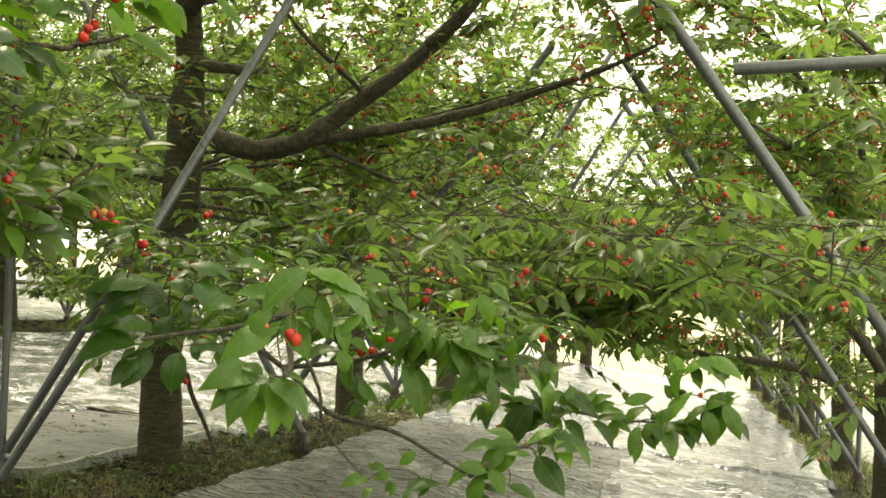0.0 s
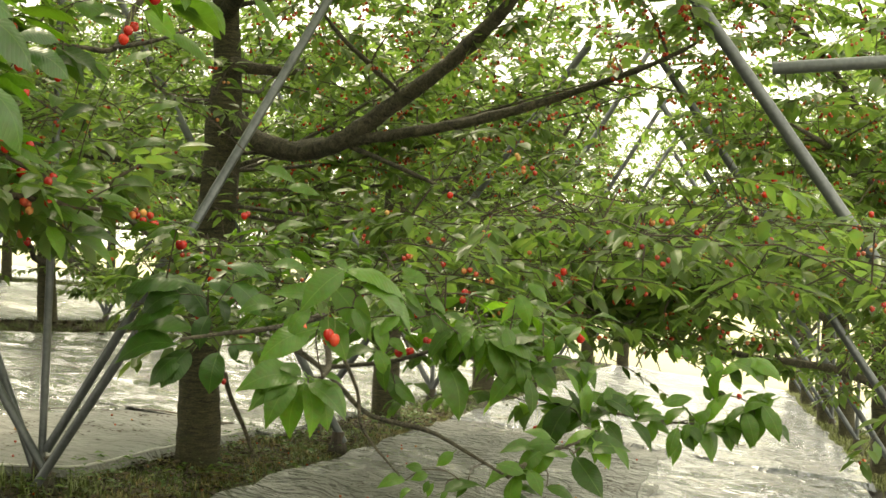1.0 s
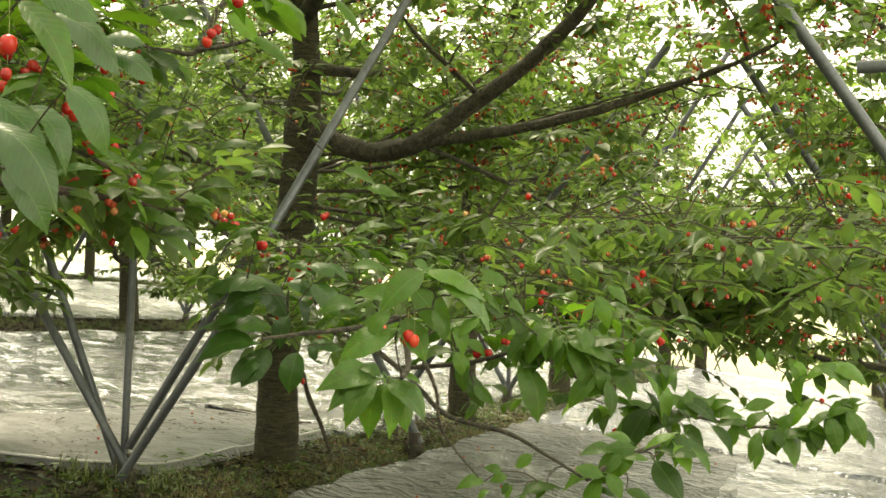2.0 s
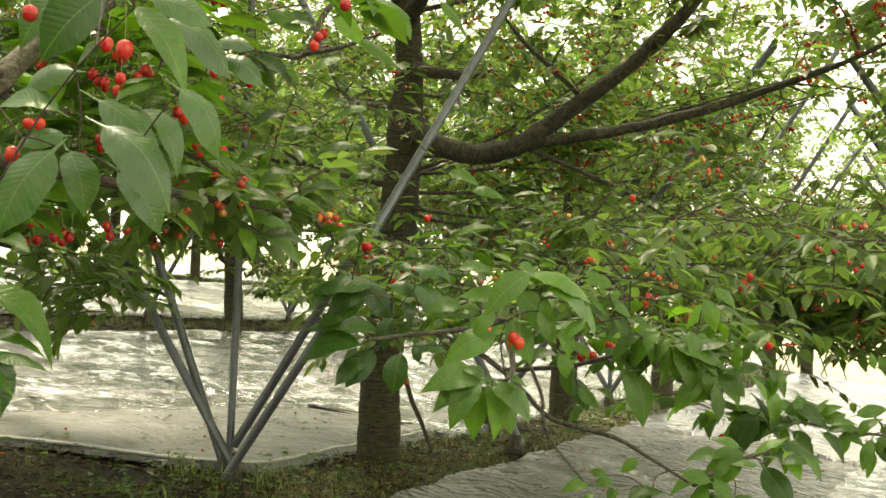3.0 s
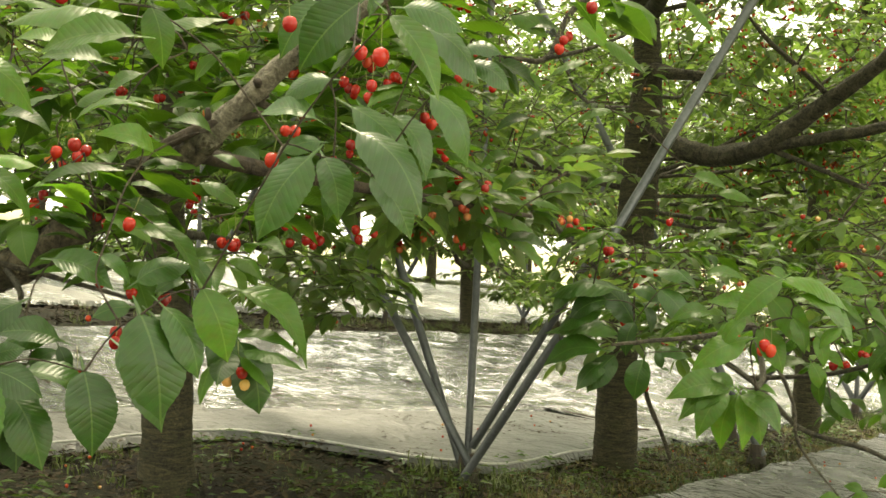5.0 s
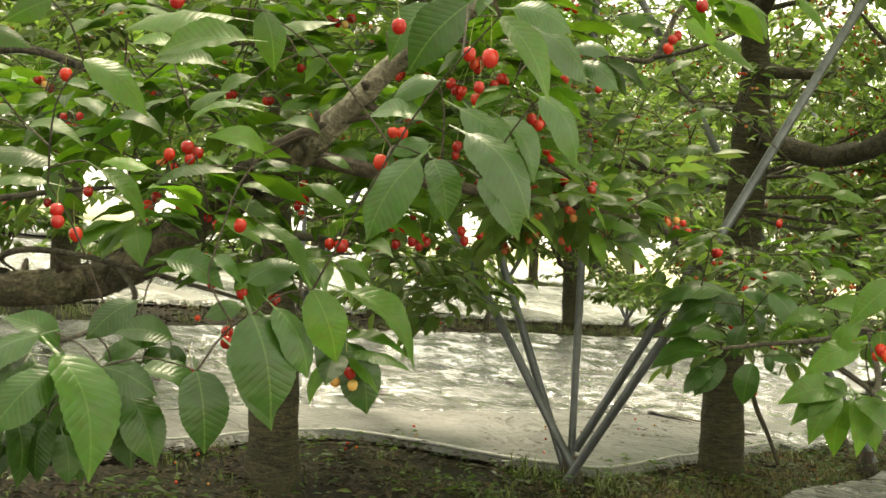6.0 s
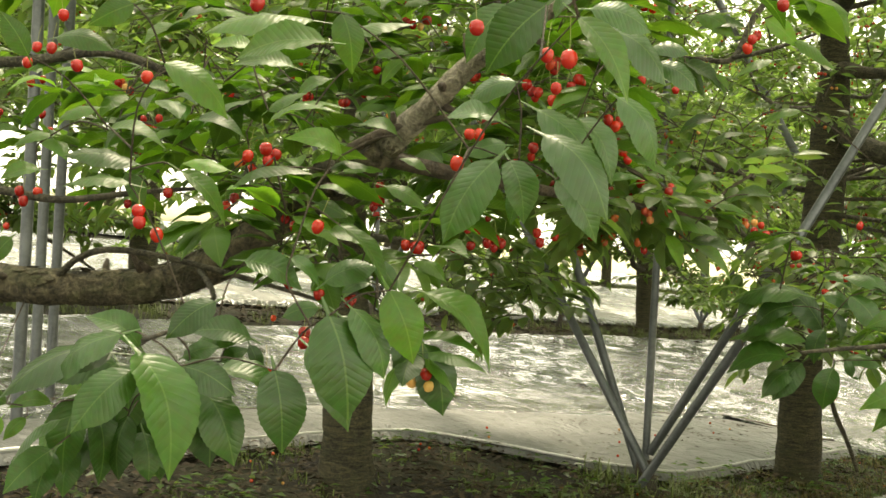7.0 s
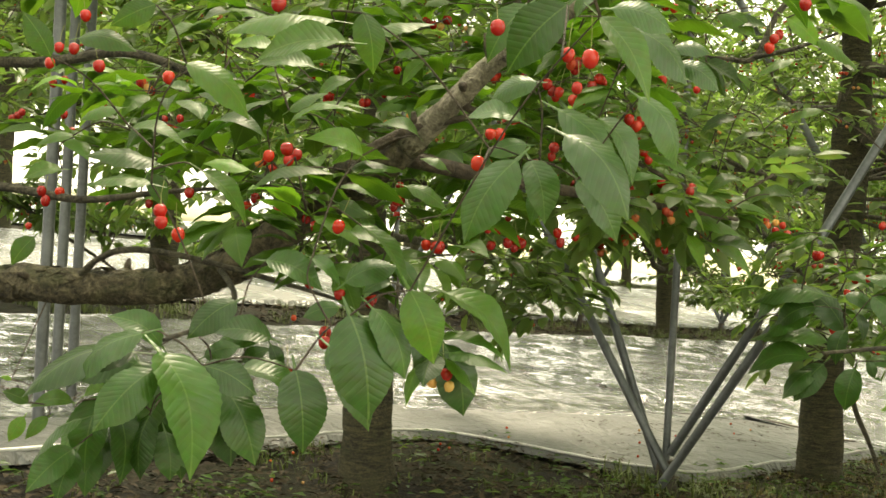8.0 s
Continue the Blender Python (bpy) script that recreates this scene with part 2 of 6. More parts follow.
def smooth_path(points, per=6):
    """A smooth curve through (place, radius) stations."""
    q = [(Vector(p), r) for p, r in points]
    out = []
    for i in range(len(q) - 1):
        a, b, c, d = q[max(i - 1, 0)], q[i], q[i + 1], q[min(i + 2, len(q) - 1)]
        for k in range(per):
            t = k / per
            p = 0.5 * (2 * b[0] + (c[0] - a[0]) * t + (2 * a[0] - 5 * b[0] + 4 * c[0] - d[0]) * t * t + (3 * b[0] - a[0] - 3 * c[0] + d[0]) * t ** 3)
            out.append((p, b[1] + (c[1] - b[1]) * t))
    return out + [q[-1]]


def tube(points, sides=8, rough=0.0, seed=0, cap=True):
    """Vertices and faces of a tapering tube along (place, radius) stations, with knobbly skin."""
    rng = random.Random(seed)
    verts, faces = [], []
    side = None
    for i, (p, r) in enumerate(points):
        a, b = points[max(i - 1, 0)][0], points[min(i + 1, len(points) - 1)][0]
        d = (b - a).normalized()
        if side is None:
            side = d.cross(Vector((0.31, 0.9, 0.2))).normalized()
        side = (side - d * side.dot(d)).normalized()
        up = d.cross(side)
        for k in range(sides):
            w = 2 * math.pi * k / sides
            q = r * (1 + rough * rng.uniform(-0.6, 0.6) + 1.6 * rough * noise.noise(p * 9.0 + side * math.cos(w) * 0.8 + up * math.sin(w) * 0.8))
            verts.append(p + (side * math.cos(w) + up * math.sin(w)) * q)
    for i in range(len(points) - 1):
        for k in range(sides):
            a, b = i * sides + k, i * sides + (k + 1) % sides
            faces.append((a, b, b + sides, a + sides))
    if cap:
        faces.append(tuple(range(sides))[::-1])
        faces.append(tuple(range((len(points) - 1) * sides, len(points) * sides)))
    return verts, faces


def joined(tubes):
    verts, faces = [], []
    for v, f in tubes:
        o = len(verts)
        verts += v
        faces += [tuple(i + o for i in g) for g in f]
    return verts, faces


# ---- leaves and fruit ----
def leaf_shape(stations, fold, droop, twist, ripple, curl=0.0):
    """A blade of unit length along y: a row of ribs with both halves folded up from the midrib."""
    verts, faces = [], []
    for i, (y, w) in enumerate(stations):
        z = -droop * y * abs(y) + curl * math.sin(3.1 * y) * 0.1
        a = twist * y
        lift = fold * w + ripple * math.sin(i * 2.1)
        verts += [(-w * math.cos(a), y, z + lift - w * math.sin(a)), (0, y, z), (w * math.cos(a), y, z + lift + w * math.sin(a))]
    for i in range(len(stations) - 1):
        a = 3 * i
        faces += [(a, a + 1, a + 4, a + 3), (a + 1, a + 2, a + 5, a + 4)]
    return verts, faces


def quilted_leaf(stations, fold, droop, twist, ripple, curl):
    """The same with an extra line half-way out on both sides, puffed between the side veins, and a toothed, wavy rim."""
    verts, faces = [], []
    for i, (y, w) in enumerate(stations):
        z = -droop * y * abs(y) + curl * math.sin(3.1 * y) * 0.1
        a = twist * y
        wide = min(1.0, w * 8)
        for u in (-1.0, -0.55, 0.0, 0.55, 1.0):
            tooth = 1.0 + (0.026 if i % 2 else -0.020) * (abs(u) == 1.0) * (w > 0.03)
            x = u * w * tooth
            puff = 0.0026 * math.cos(81.7 * (y - 0.8 * abs(x))) * (0.3 < abs(u) < 0.9) * wide
            wave = ripple * (math.sin(17.0 * y + (0.9 if u > 0 else 0.0)) + 0.5 * math.sin(41.0 * y + 2.0 * u)) * abs(u) * wide
            h = fold * abs(x) * (1.25 - 0.25 * abs(u)) + puff + wave
            verts.append((x * math.cos(a), y - 0.05 * abs(u) * w, z + h + x * math.sin(a)))
    for i in range(len(stations) - 1):
        for k in range(4):
            a = 5 * i + k
            faces.append((a, a + 1, a + 6, a + 5))
    return verts, faces


FULL = [(-0.22, 0.008), (0, 0.009), (0.04, 0.075), (0.12, 0.150), (0.24, 0.208), (0.38, 0.240), (0.52, 0.238), (0.65, 0.205), (0.76, 0.154), (0.85, 0.098), (0.925, 0.046), (0.97, 0.018), (1.0, 0.003)]
LONG = [(-0.24, 0.008), (0, 0.009), (0.05, 0.068), (0.16, 0.138), (0.31, 0.188), (0.47, 0.200), (0.62, 0.180), (0.75, 0.134), (0.86, 0.076), (0.94, 0.032), (1.0, 0.003)]
BROAD = [(-0.22, 0.008), (0, 0.009), (0.04, 0.085), (0.12, 0.160), (0.25, 0.212), (0.40, 0.242), (0.55, 0.248), (0.68, 0.226), (0.79, 0.170), (0.87, 0.104), (0.93, 0.050), (0.97, 0.020), (1.0, 0.003)]
SPARE = [(0, 0.01), (0.28, 0.19), (0.62, 0.18), (1.0, 0.0)]


def blade_mesh(name, stations, fold, droop, twist, ripple, curl=0.0, mat=None):
    ys, ws = [y for y, w in stations[1:]], [w for y, w in stations[1:]]
    fine = [stations[0]]
    for k in range(33):
        y = k / 32.0
        ahead, behind = float(np.interp(y + 0.03, ys, ws)), float(np.interp(y - 0.03, ys, ws))
        fine.append((y, 0.5 * float(np.interp(y, ys, ws)) + 0.25 * (ahead + behind)))
    fine[-1] = stations[-1]
    v, f = quilted_leaf(fine, fold, droop, twist, ripple * 1.5, curl)
    me = bpy.data.meshes.new(name)
    me.from_pydata(v, [], f)
    me.materials.append(mat or LEAF)
    me.polygons.foreach_set("use_smooth", [True] * len(me.polygons))
    return me


DROOPS = [0.30, 0.20, 0.26, 0.34, 0.08, 0.28, 0.10]
BLADES = [
    blade_mesh("leaf", FULL, 0.24, DROOPS[0], 0.18, 0.005, 1.3),
    blade_mesh("leaf", FULL, -0.26, DROOPS[1], -0.25, 0.006, 1.2),
    blade_mesh("leaf", LONG, 0.26, DROOPS[2], 0.25, 0.006, 0.8),
    blade_mesh("leaf", FULL, -0.34, DROOPS[3], -0.12, 0.005, 1.2),
    blade_mesh("leaf", LONG, -0.18, DROOPS[4], -0.30, 0.008, 1.0),
    blade_mesh("leaf", FULL, -0.28, DROOPS[5], 0.35, 0.007, 0.3),
    blade_mesh("leaf", FULL, 0.26, DROOPS[6], 0.40, 0.008, 0.9),
]


MATURE = [
    blade_mesh("leaf", BROAD, 0.26, DROOPS[0], 0.20, 0.006, 1.3, MATURE_LEAF),
    blade_mesh("leaf", BROAD, -0.30, DROOPS[1], -0.25, 0.007, 1.2, MATURE_LEAF),
    blade_mesh("leaf", FULL, 0.22, DROOPS[2], 0.28, 0.006, 0.8, MATURE_LEAF),
    blade_mesh("leaf", BROAD, -0.36, DROOPS[3], -0.12, 0.005, 1.2, MATURE_LEAF),
]
YOUNG = [
    blade_mesh("leaf", FULL, 0.24, DROOPS[0], 0.18, 0.005, 1.3, YOUNG_LEAF),
    blade_mesh("leaf", FULL, -0.26, DROOPS[1], -0.25, 0.006, 1.2, YOUNG_LEAF),
    blade_mesh("leaf", LONG, 0.26, DROOPS[2], 0.25, 0.006, 0.8, YOUNG_LEAF),
]


def leaf_frame(base, along, face):
    y = along.normalized()
    x = y.cross(face)
    x = x.normalized() if x.length > 1e-4 else Vector((1, 0, 0))
    return Matrix((x, y, x.cross(y))).transposed().to_4x4(), base


def leaf_matrix(base, tip, face, kind, slim):
    """Where a blade of this kind lies, from its foot to its drooping tip, its upper side turned to face."""
    droop = math.atan(DROOPS[kind])
    along = tip - base
    length = along.length * math.cos(droop)
    m, b = leaf_frame(base, along, face)
    return Matrix.Translation(b) @ m @ Matrix.Rotation(droop, 4, "X") @ Matrix.Diagonal((length * slim, length, length, 1))


def add_leaf(parent, base, tip, face, rng, slim=1.0, blades=None):
    """One leaf of its own."""
    blades = blades or BLADES
    kind = rng.randrange(len(blades))
    ob = new("leaf", blades[kind])
    ob.parent = parent
    ob.matrix_local = leaf_matrix(base, tip, face, kind, slim)
    return ob


def leaf_sheaf(name, rows, mat, parent):
    """Many full leaves, given as (matrix, kind), joined into one mesh; each blade keeps its own flat coordinates."""
    pts, faces, flat, n = [], [], [], 0
    for kind, me in enumerate(BLADES):
        ms = np.array([m for m, k in rows if k == kind])
        if not len(ms):
            continue
        co = np.empty(len(me.vertices) * 3)
        me.vertices.foreach_get("co", co)
        co = co.reshape(-1, 3)
        quad = np.array([tuple(p.vertices) for p in me.polygons])
        pts.append((np.einsum("nij,vj->nvi", ms[:, :3, :3], co) + ms[:, None, :3, 3]).reshape(-1, 3))
        faces.append((quad[None] + (n + np.arange(len(ms)) * len(co))[:, None, None]).reshape(-1, 4))
        flat.append(np.tile(co[quad.ravel(), :2], (len(ms), 1)))
        n += len(ms) * len(co)
    ob = bulk(name, np.concatenate(pts), np.concatenate(faces), mat, parent, True)
    ob.data.uv_layers.new(name="blade").data.foreach_set("uv", np.concatenate(flat).astype(np.float32).ravel())
    return ob


def under_cover(places, tree):
    """False for most growth in the gap of the canopy over the lane, where the sky shows."""
    if tree is None or tree.location.length < 0.1:
        return np.ones(len(places), bool)
    w = places + np.array(tree.location)
    s, l = w @ np.array(ROW), w @ np.array(LEFT)
    gap = (s > 5.3) & (s < 9.0) & (l > 0.30) & (l < 0.82) & (w[:, 2] > 1.58) & (w[:, 2] < 2.12)
    return ~gap | (np.random.RandomState(3).rand(len(places)) < 0.2)


def leaf_cloud(name, base, along, face, length, mat, parent, spare=False):
    """Many leaves joined into one mesh."""
    if spare:
        tv, tf = [(0, 0, 0), (-0.215, 0.42, 0.07), (0, 0.45, -0.03), (0.215, 0.42, 0.07), (0, 1, -0.14)], [(0, 2, 1), (0, 3, 2), (1, 2, 4), (2, 3, 4)]
    else:
        tv, tf = leaf_shape(SPARE, 0.30, 0.14, 0.1, 0.0)
    tv = np.array(tv)
    stay = under_cover(base, parent)
    base, along, face, length = base[stay], along[stay], face[stay], length[stay]
    y = along / np.linalg.norm(along, axis=1, keepdims=True)
    x = np.cross(y, face)
    x /= np.linalg.norm(x, axis=1, keepdims=True) + 1e-9
    z = np.cross(x, y)
    pts = tv[None, :, 0, None] * x[:, None] + tv[None, :, 1, None] * y[:, None] + tv[None, :, 2, None] * z[:, None]
    pts = base[:, None] + pts * length[:, None, None]
    n, k = len(base), len(tv)
    faces = (np.array(tf)[None] + (np.arange(n) * k)[:, None, None]).reshape(-1, len(tf[0]))
    return bulk(name, pts.reshape(-1, 3), faces, mat, parent)


def bulk(name, pts, faces, mat, parent, smooth=False):
    me = bpy.data.meshes.new(name)
    q = faces.shape[1]
    me.vertices.add(len(pts))
    me.vertices.foreach_set("co", pts.astype(np.float32).ravel())
    me.loops.add(faces.size)
    me.loops.foreach_set("vertex_index", faces.astype(np.int32).ravel())
    me.polygons.add(len(faces))
    me.polygons.foreach_set("loop_start", np.arange(0, faces.size, q, dtype=np.int32))
    me.materials.append(mat)
    if smooth:
        me.polygons.foreach_set("use_smooth", np.ones(len(faces), dtype=bool))
    me.update(calc_edges=True)
    ob = new(name, me)
    ob.parent = parent
    ob["kind"] = "stuff"
    return ob


def ball(rings, sides):
    """A cherry of unit width with a dimple where the stem sits, hanging below its stem's foot."""
    prof = [(0.0, -0.06), (0.22, 0.0), (0.42, -0.14), (0.5, -0.42), (0.42, -0.74), (0.22, -0.94), (0.0, -1.0)]
    verts, faces = [Vector((0, 0, prof[0][1]))], []
    for r, z in prof[1:-1]:
        verts += [Vector((r * math.cos(2 * math.pi * k / sides), r * math.sin(2 * math.pi * k / sides), z)) for k in range(sides)]
    verts.append(Vector((0, 0, -1.0)))
    last = len(verts) - 1
    for k in range(sides):
        faces.append((0, 1 + k, 1 + (k + 1) % sides))
        for j in range(len(prof) - 3):
            a, b = 1 + j * sides + k, 1 + j * sides + (k + 1) % sides
            faces.append((a, a + sides, b + sides, b))
        o = 1 + (len(prof) - 3) * sides
        faces.append((last, o + (k + 1) % sides, o + k))
    return verts, faces


def bead(sides):
    """A plain far cherry of unit width below its stem's foot."""
    verts = [Vector((0, 0, -0.04))] + [Vector((r * math.cos(2 * math.pi * k / sides), r * math.sin(2 * math.pi * k / sides), z)) for r, z in ((0.45, -0.24), (0.42, -0.72)) for k in range(sides)] + [Vector((0, 0, -1.0))]
    faces = []
    for k in range(sides):
        a, b = 1 + k, 1 + (k + 1) % sides
        faces += [(0, a, b), (a, a + sides, b + sides, b), (2 * sides + 1, b + sides, a + sides)]
    return verts, faces


def cherry_mesh():
    v, f = ball(5, 9)
    me = bpy.data.meshes.new("cherry")
    me.from_pydata([tuple(p) for p in v], [], f)
    me.materials.append(CHERRY)
    me.polygons.foreach_set("use_smooth", [True] * len(me.polygons))
    return me


CHERRY_MESH = cherry_mesh()


def stem_mesh():
    v, f = tube([(Vector((0, 0, -0.05)), 0.028), (Vector((0.05, 0.02, 0.8)), 0.024), (Vector((0.22, 0.05, 1.7)), 0.034)], 4)
    me = bpy.data.meshes.new("stem")
    me.from_pydata([tuple(p) for p in v], [], f)
    me.materials.append(STEM)
    return me


STEM_MESH = stem_mesh()


def add_cherry(parent, top, width, rng):
    """One cherry on its green stem; top is the dimple."""
    ob = new("cherry", CHERRY_MESH)
    ob.parent = parent
    ob.matrix_local = Matrix.Translation(top) @ pose(0, 0, 0, rng.uniform(-14, 14), rng.uniform(-14, 14), rng.uniform(0, 360)) @ Matrix.Diagonal((width, width, width * rng.uniform(0.98, 1.14), 1))
    st = new("stem", STEM_MESH)
    st.parent = ob
    return ob


def cherry_cloud(name, tops, width, parent):
    v, f = bead(5)
    v = np.array([tuple(p) for p in v])
    tri = []
    for g in f:
        tri += [g] if len(g) == 3 else [(g[0], g[1], g[2]), (g[0], g[2], g[3])]
    pts = tops[:, None] + v[None] * width[:, None, None]
    faces = (np.array(tri)[None] + (np.arange(len(tops)) * len(v))[:, None, None]).reshape(-1, 3)
    return bulk(name, pts.reshape(-1, 3), faces, CHERRIES, parent, True)

# ---- trees ----
def unit(rng, low, high):
    """A random direction whose rise lies between low and high."""
    a, z = rng.uniform(0, 2 * math.pi), rng.uniform(low, high)
    c = math.sqrt(max(0.0, 1 - z * z))
    return Vector((c * math.cos(a), c * math.sin(a), z))


def crown(tree, limbs, rng, twigs_per_metre, low, size, fruit, keep, span=(0.45, 1.05), spare=False):
    """Twigs along the limbs, with tufts of leaves and fruit on spurs. keep(place) says where growth is left standing."""
    tubes, base, along, face, length, tops = [], [], [], [], [], []

    def tuft(at, out):
        if not keep(at):
            return
        for _ in range(rng.randint(4, 6)):
            d = (unit(rng, -0.75, 0.15) + 0.35 * out).normalized()
            base.append(at + d * 0.025)
            along.append(d)
            face.append(Vector((rng.uniform(-0.65, 0.65), rng.uniform(-0.65, 0.65), 0.85)).normalized())
            length.append(size * rng.uniform(0.65, 1.15))
        if rng.random() < fruit:
            for _ in range(rng.randint(2, 5)):
                tops.append(at + Vector((rng.uniform(-0.03, 0.03), rng.uniform(-0.03, 0.03), rng.uniform(-0.045, -0.02))))

    for path in limbs:
        run = sum((path[i + 1][0] - path[i][0]).length for i in range(len(path) - 1))
        for _ in range(max(3, int(run * twigs_per_metre))):
            i = min(int(len(path) * (0.16 + 0.84 * rng.random() ** 0.8)), len(path) - 2)
            p, r = path[i]
            ahead = (path[i + 1][0] - p).normalized()
            d = (unit(rng, -0.25, 0.75) + 0.55 * ahead).normalized()
            reach = rng.uniform(*span)
            pts = [(p, min(r * 0.5, 0.007))]
            steps = 6
            for k in range(1, steps + 1):
                d = (d + Vector((rng.uniform(-0.14, 0.14), rng.uniform(-0.14, 0.14), rng.uniform(-0.16, 0.05)))).normalized()
                q = pts[-1][0] + d * reach / steps
                floor = land(q.x + tree.location.x, q.y + tree.location.y) - tree.location.z + low
                if q.z < floor:
                    q.z = floor + rng.uniform(0, 0.08)
                pts.append((q, 0.0055 * (1 - k / steps) + 0.0016))
            if not (keep(pts[steps // 2][0]) and keep(pts[-1][0])):
                continue
            tubes.append(tube(pts, 4, cap=False))
            for k in range(1, steps + 1):
                tuft(pts[k][0] + Vector((0, 0, 0.01)), d)
                if rng.random() < 0.5:
                    tuft(pts[k][0].lerp(pts[k - 1][0], 0.5), d)
    mesh_object("brushwood", *joined(tubes), TWIG, tree)["kind"] = "stuff"
    arr = lambda x: np.array([tuple(v) for v in x])
    leaf_cloud("foliage", arr(base), arr(along), arr(face), np.array(length), LEAVES, tree, spare)
    if tops:
        cherry_cloud("fruit", arr(tops), np.full(len(tops), 0.019), tree)


def limb_path(rng, start, r, bearing, reach, rise):
    """A limb that leaves the trunk, sweeps outward and turns up."""
    pts = [(start, r)]
    p = start.copy()
    for k in range(1, 6):
        t = k / 5
        bearing += rng.uniform(-0.22, 0.22)
        p = p + Vector((math.cos(bearing), math.sin(bearing), 0)) * reach / 5 + Vector((0, 0, rise / 5 * (0.35 + 1.3 * t) + rng.uniform(-0.05, 0.05)))
        pts.append((p.copy(), r * (1 - 0.82 * t)))
    return smooth_path(pts, 3)


def trunk_part(tree, points, sides=14, rough=0.05, seed=3):
    path = smooth_path(points, 6)
    v, f = tube(path, sides, rough, seed)
    return mesh_object("trunk", v, f, BARK, tree, smooth=True), path


PATHS = {}


def limb_part(tree, path, mat=None, sides=9, seed=5):
    PATHS.setdefault(tree.name, []).extend(p for p, r in path)
    v, f = tube(path, sides, 0.17, seed)
    return mesh_object("limb", v, f, mat or LIMB, tree, smooth=True)


def bark_scales(tree, path, count, seed):
    """Loose curling scales of bark and lichen all over a heavy limb."""
    rng = random.Random(seed)
    verts, faces = [], []
    for _ in range(count):
        i = rng.randrange(3, len(path) - 1)
        (p, r), (q, _) = path[i], path[i + 1]
        along = (q - p).normalized()
        side = along.cross(Vector((0, 0, 1))).normalized()
        w = rng.uniform(0, 2 * math.pi)
        out = side * math.cos(w) + side.cross(along) * math.sin(w)
        across = along.cross(out)
        mid_at = p.lerp(q, rng.random()) + out * r * rng.uniform(0.98, 1.07)
        size = rng.choice((0.004, 0.005, 0.007, 0.010)) * rng.uniform(0.8, 1.2)
        lift, n = rng.uniform(-0.2, 0.9), len(verts)
        verts.append(mid_at + out * size * 0.15)
        for k in range(6):
            a = math.pi * k / 3
            u, v = size * math.cos(a) * rng.uniform(0.7, 1.7), size * math.sin(a) * rng.uniform(0.6, 1.1)
            verts.append(mid_at + along * u + across * v + out * (lift * 0.4 * v - 0.25 * v * v / r))
        faces += [(n, n + 1 + k, n + 1 + (k + 1) % 6) for k in range(6)]
    mesh_object("scaly_bark", verts, faces, MOSSY, tree, "flaking bark and lichen")["kind"] = "stuff"


def cherry_tree(seed, height, reach, girth, low, density=15.0, size=0.115, fruit=0.26, limbs_n=8, low_limbs=False):
    """A spreading orchard cherry with its foot at the origin."""
    rng = random.Random(seed)
    tree = new("cherry_tree")
    top = Vector((rng.uniform(-0.15, 0.15), rng.uniform(-0.15, 0.15), height * 0.5))
    pts = [(Vector((0, 0, -0.12)), girth * 1.35), (Vector((0.0, 0.01, 0.10)), girth * 1.08), (top * 0.35, girth * 0.95), (top * 0.7, girth * 0.85), (top, girth * 0.45)]
    trunk_part(tree, pts, 12, 0.06, seed)
    limbs = []
    n = limbs_n
    for i in range(n):
        start = top * rng.uniform(0.26 if low_limbs else 0.5, 0.98)
        limbs.append(limb_path(rng, start, girth * rng.uniform(0.36, 0.5), 2 * math.pi * (i + rng.uniform(-0.3, 0.3)) / n, reach * rng.uniform(0.75, 1.1), (height - start.z) * rng.uniform(-0.22 if low_limbs else 0.15, 0.8 if low_limbs else 0.95)))
    limbs.append(limb_path(rng, top * 0.97, girth * 0.42, rng.uniform(0, 6.28), reach * 0.4, height * 0.45))
    for i, path in enumerate(limbs):
        limb_part(tree, path, None, 7, seed + i)
    crown(tree, limbs, rng, density, low, size, fruit, lambda p: True, spare=True)
    return tree

# ---- ground ----
def spread(near, step, far):
    """Even steps out to near, then growing ones out to far."""
    v, d = [0.0], step
    while v[-1] < far:
        if v[-1] >= near:
            d *= 1.45
        v.append(v[-1] + d)
    return [-a for a in v[:0:-1]] + v


def make_ground():
    xs, ys = spread(14, 0.35, 1500), spread(30, 0.35, 1500)
    verts, faces = [], []
    for y in ys:
        for x in xs:
            near = max(0.0, 1 - math.hypot(x, y) / 40)
            h = 0.035 * near * (noise.noise((x * 1.3, y * 1.3, 0)) + 0.6 * noise.noise((x * 4, y * 4, 3)))
            verts.append((x, y, land(x, y) + h - 0.03))
    w = len(xs)
    for j in range(len(ys) - 1):
        for i in range(w - 1):
            faces.append((j * w + i, j * w + i + 1, (j + 1) * w + i + 1, (j + 1) * w + i))
    g = mesh_object("ground", verts, faces, SOIL, smooth=True)
    tagged(g, "dark mulched soil between rows running out to a pale dry field", "ground", kind="structure")


make_ground()


def film_top(s, l, seed, lift, crease):
    """Height of a film's crinkled surface over the land."""
    fold = abs(noise.noise((s * 0.9 + seed, l * 2.6, 1))) * 1.3 + 0.7 * noise.noise((s * 2.2, l * 5.0, seed)) + 0.35 * noise.noise((s * 7, l * 9, seed))
    return lift + 0.012 + crease * fold


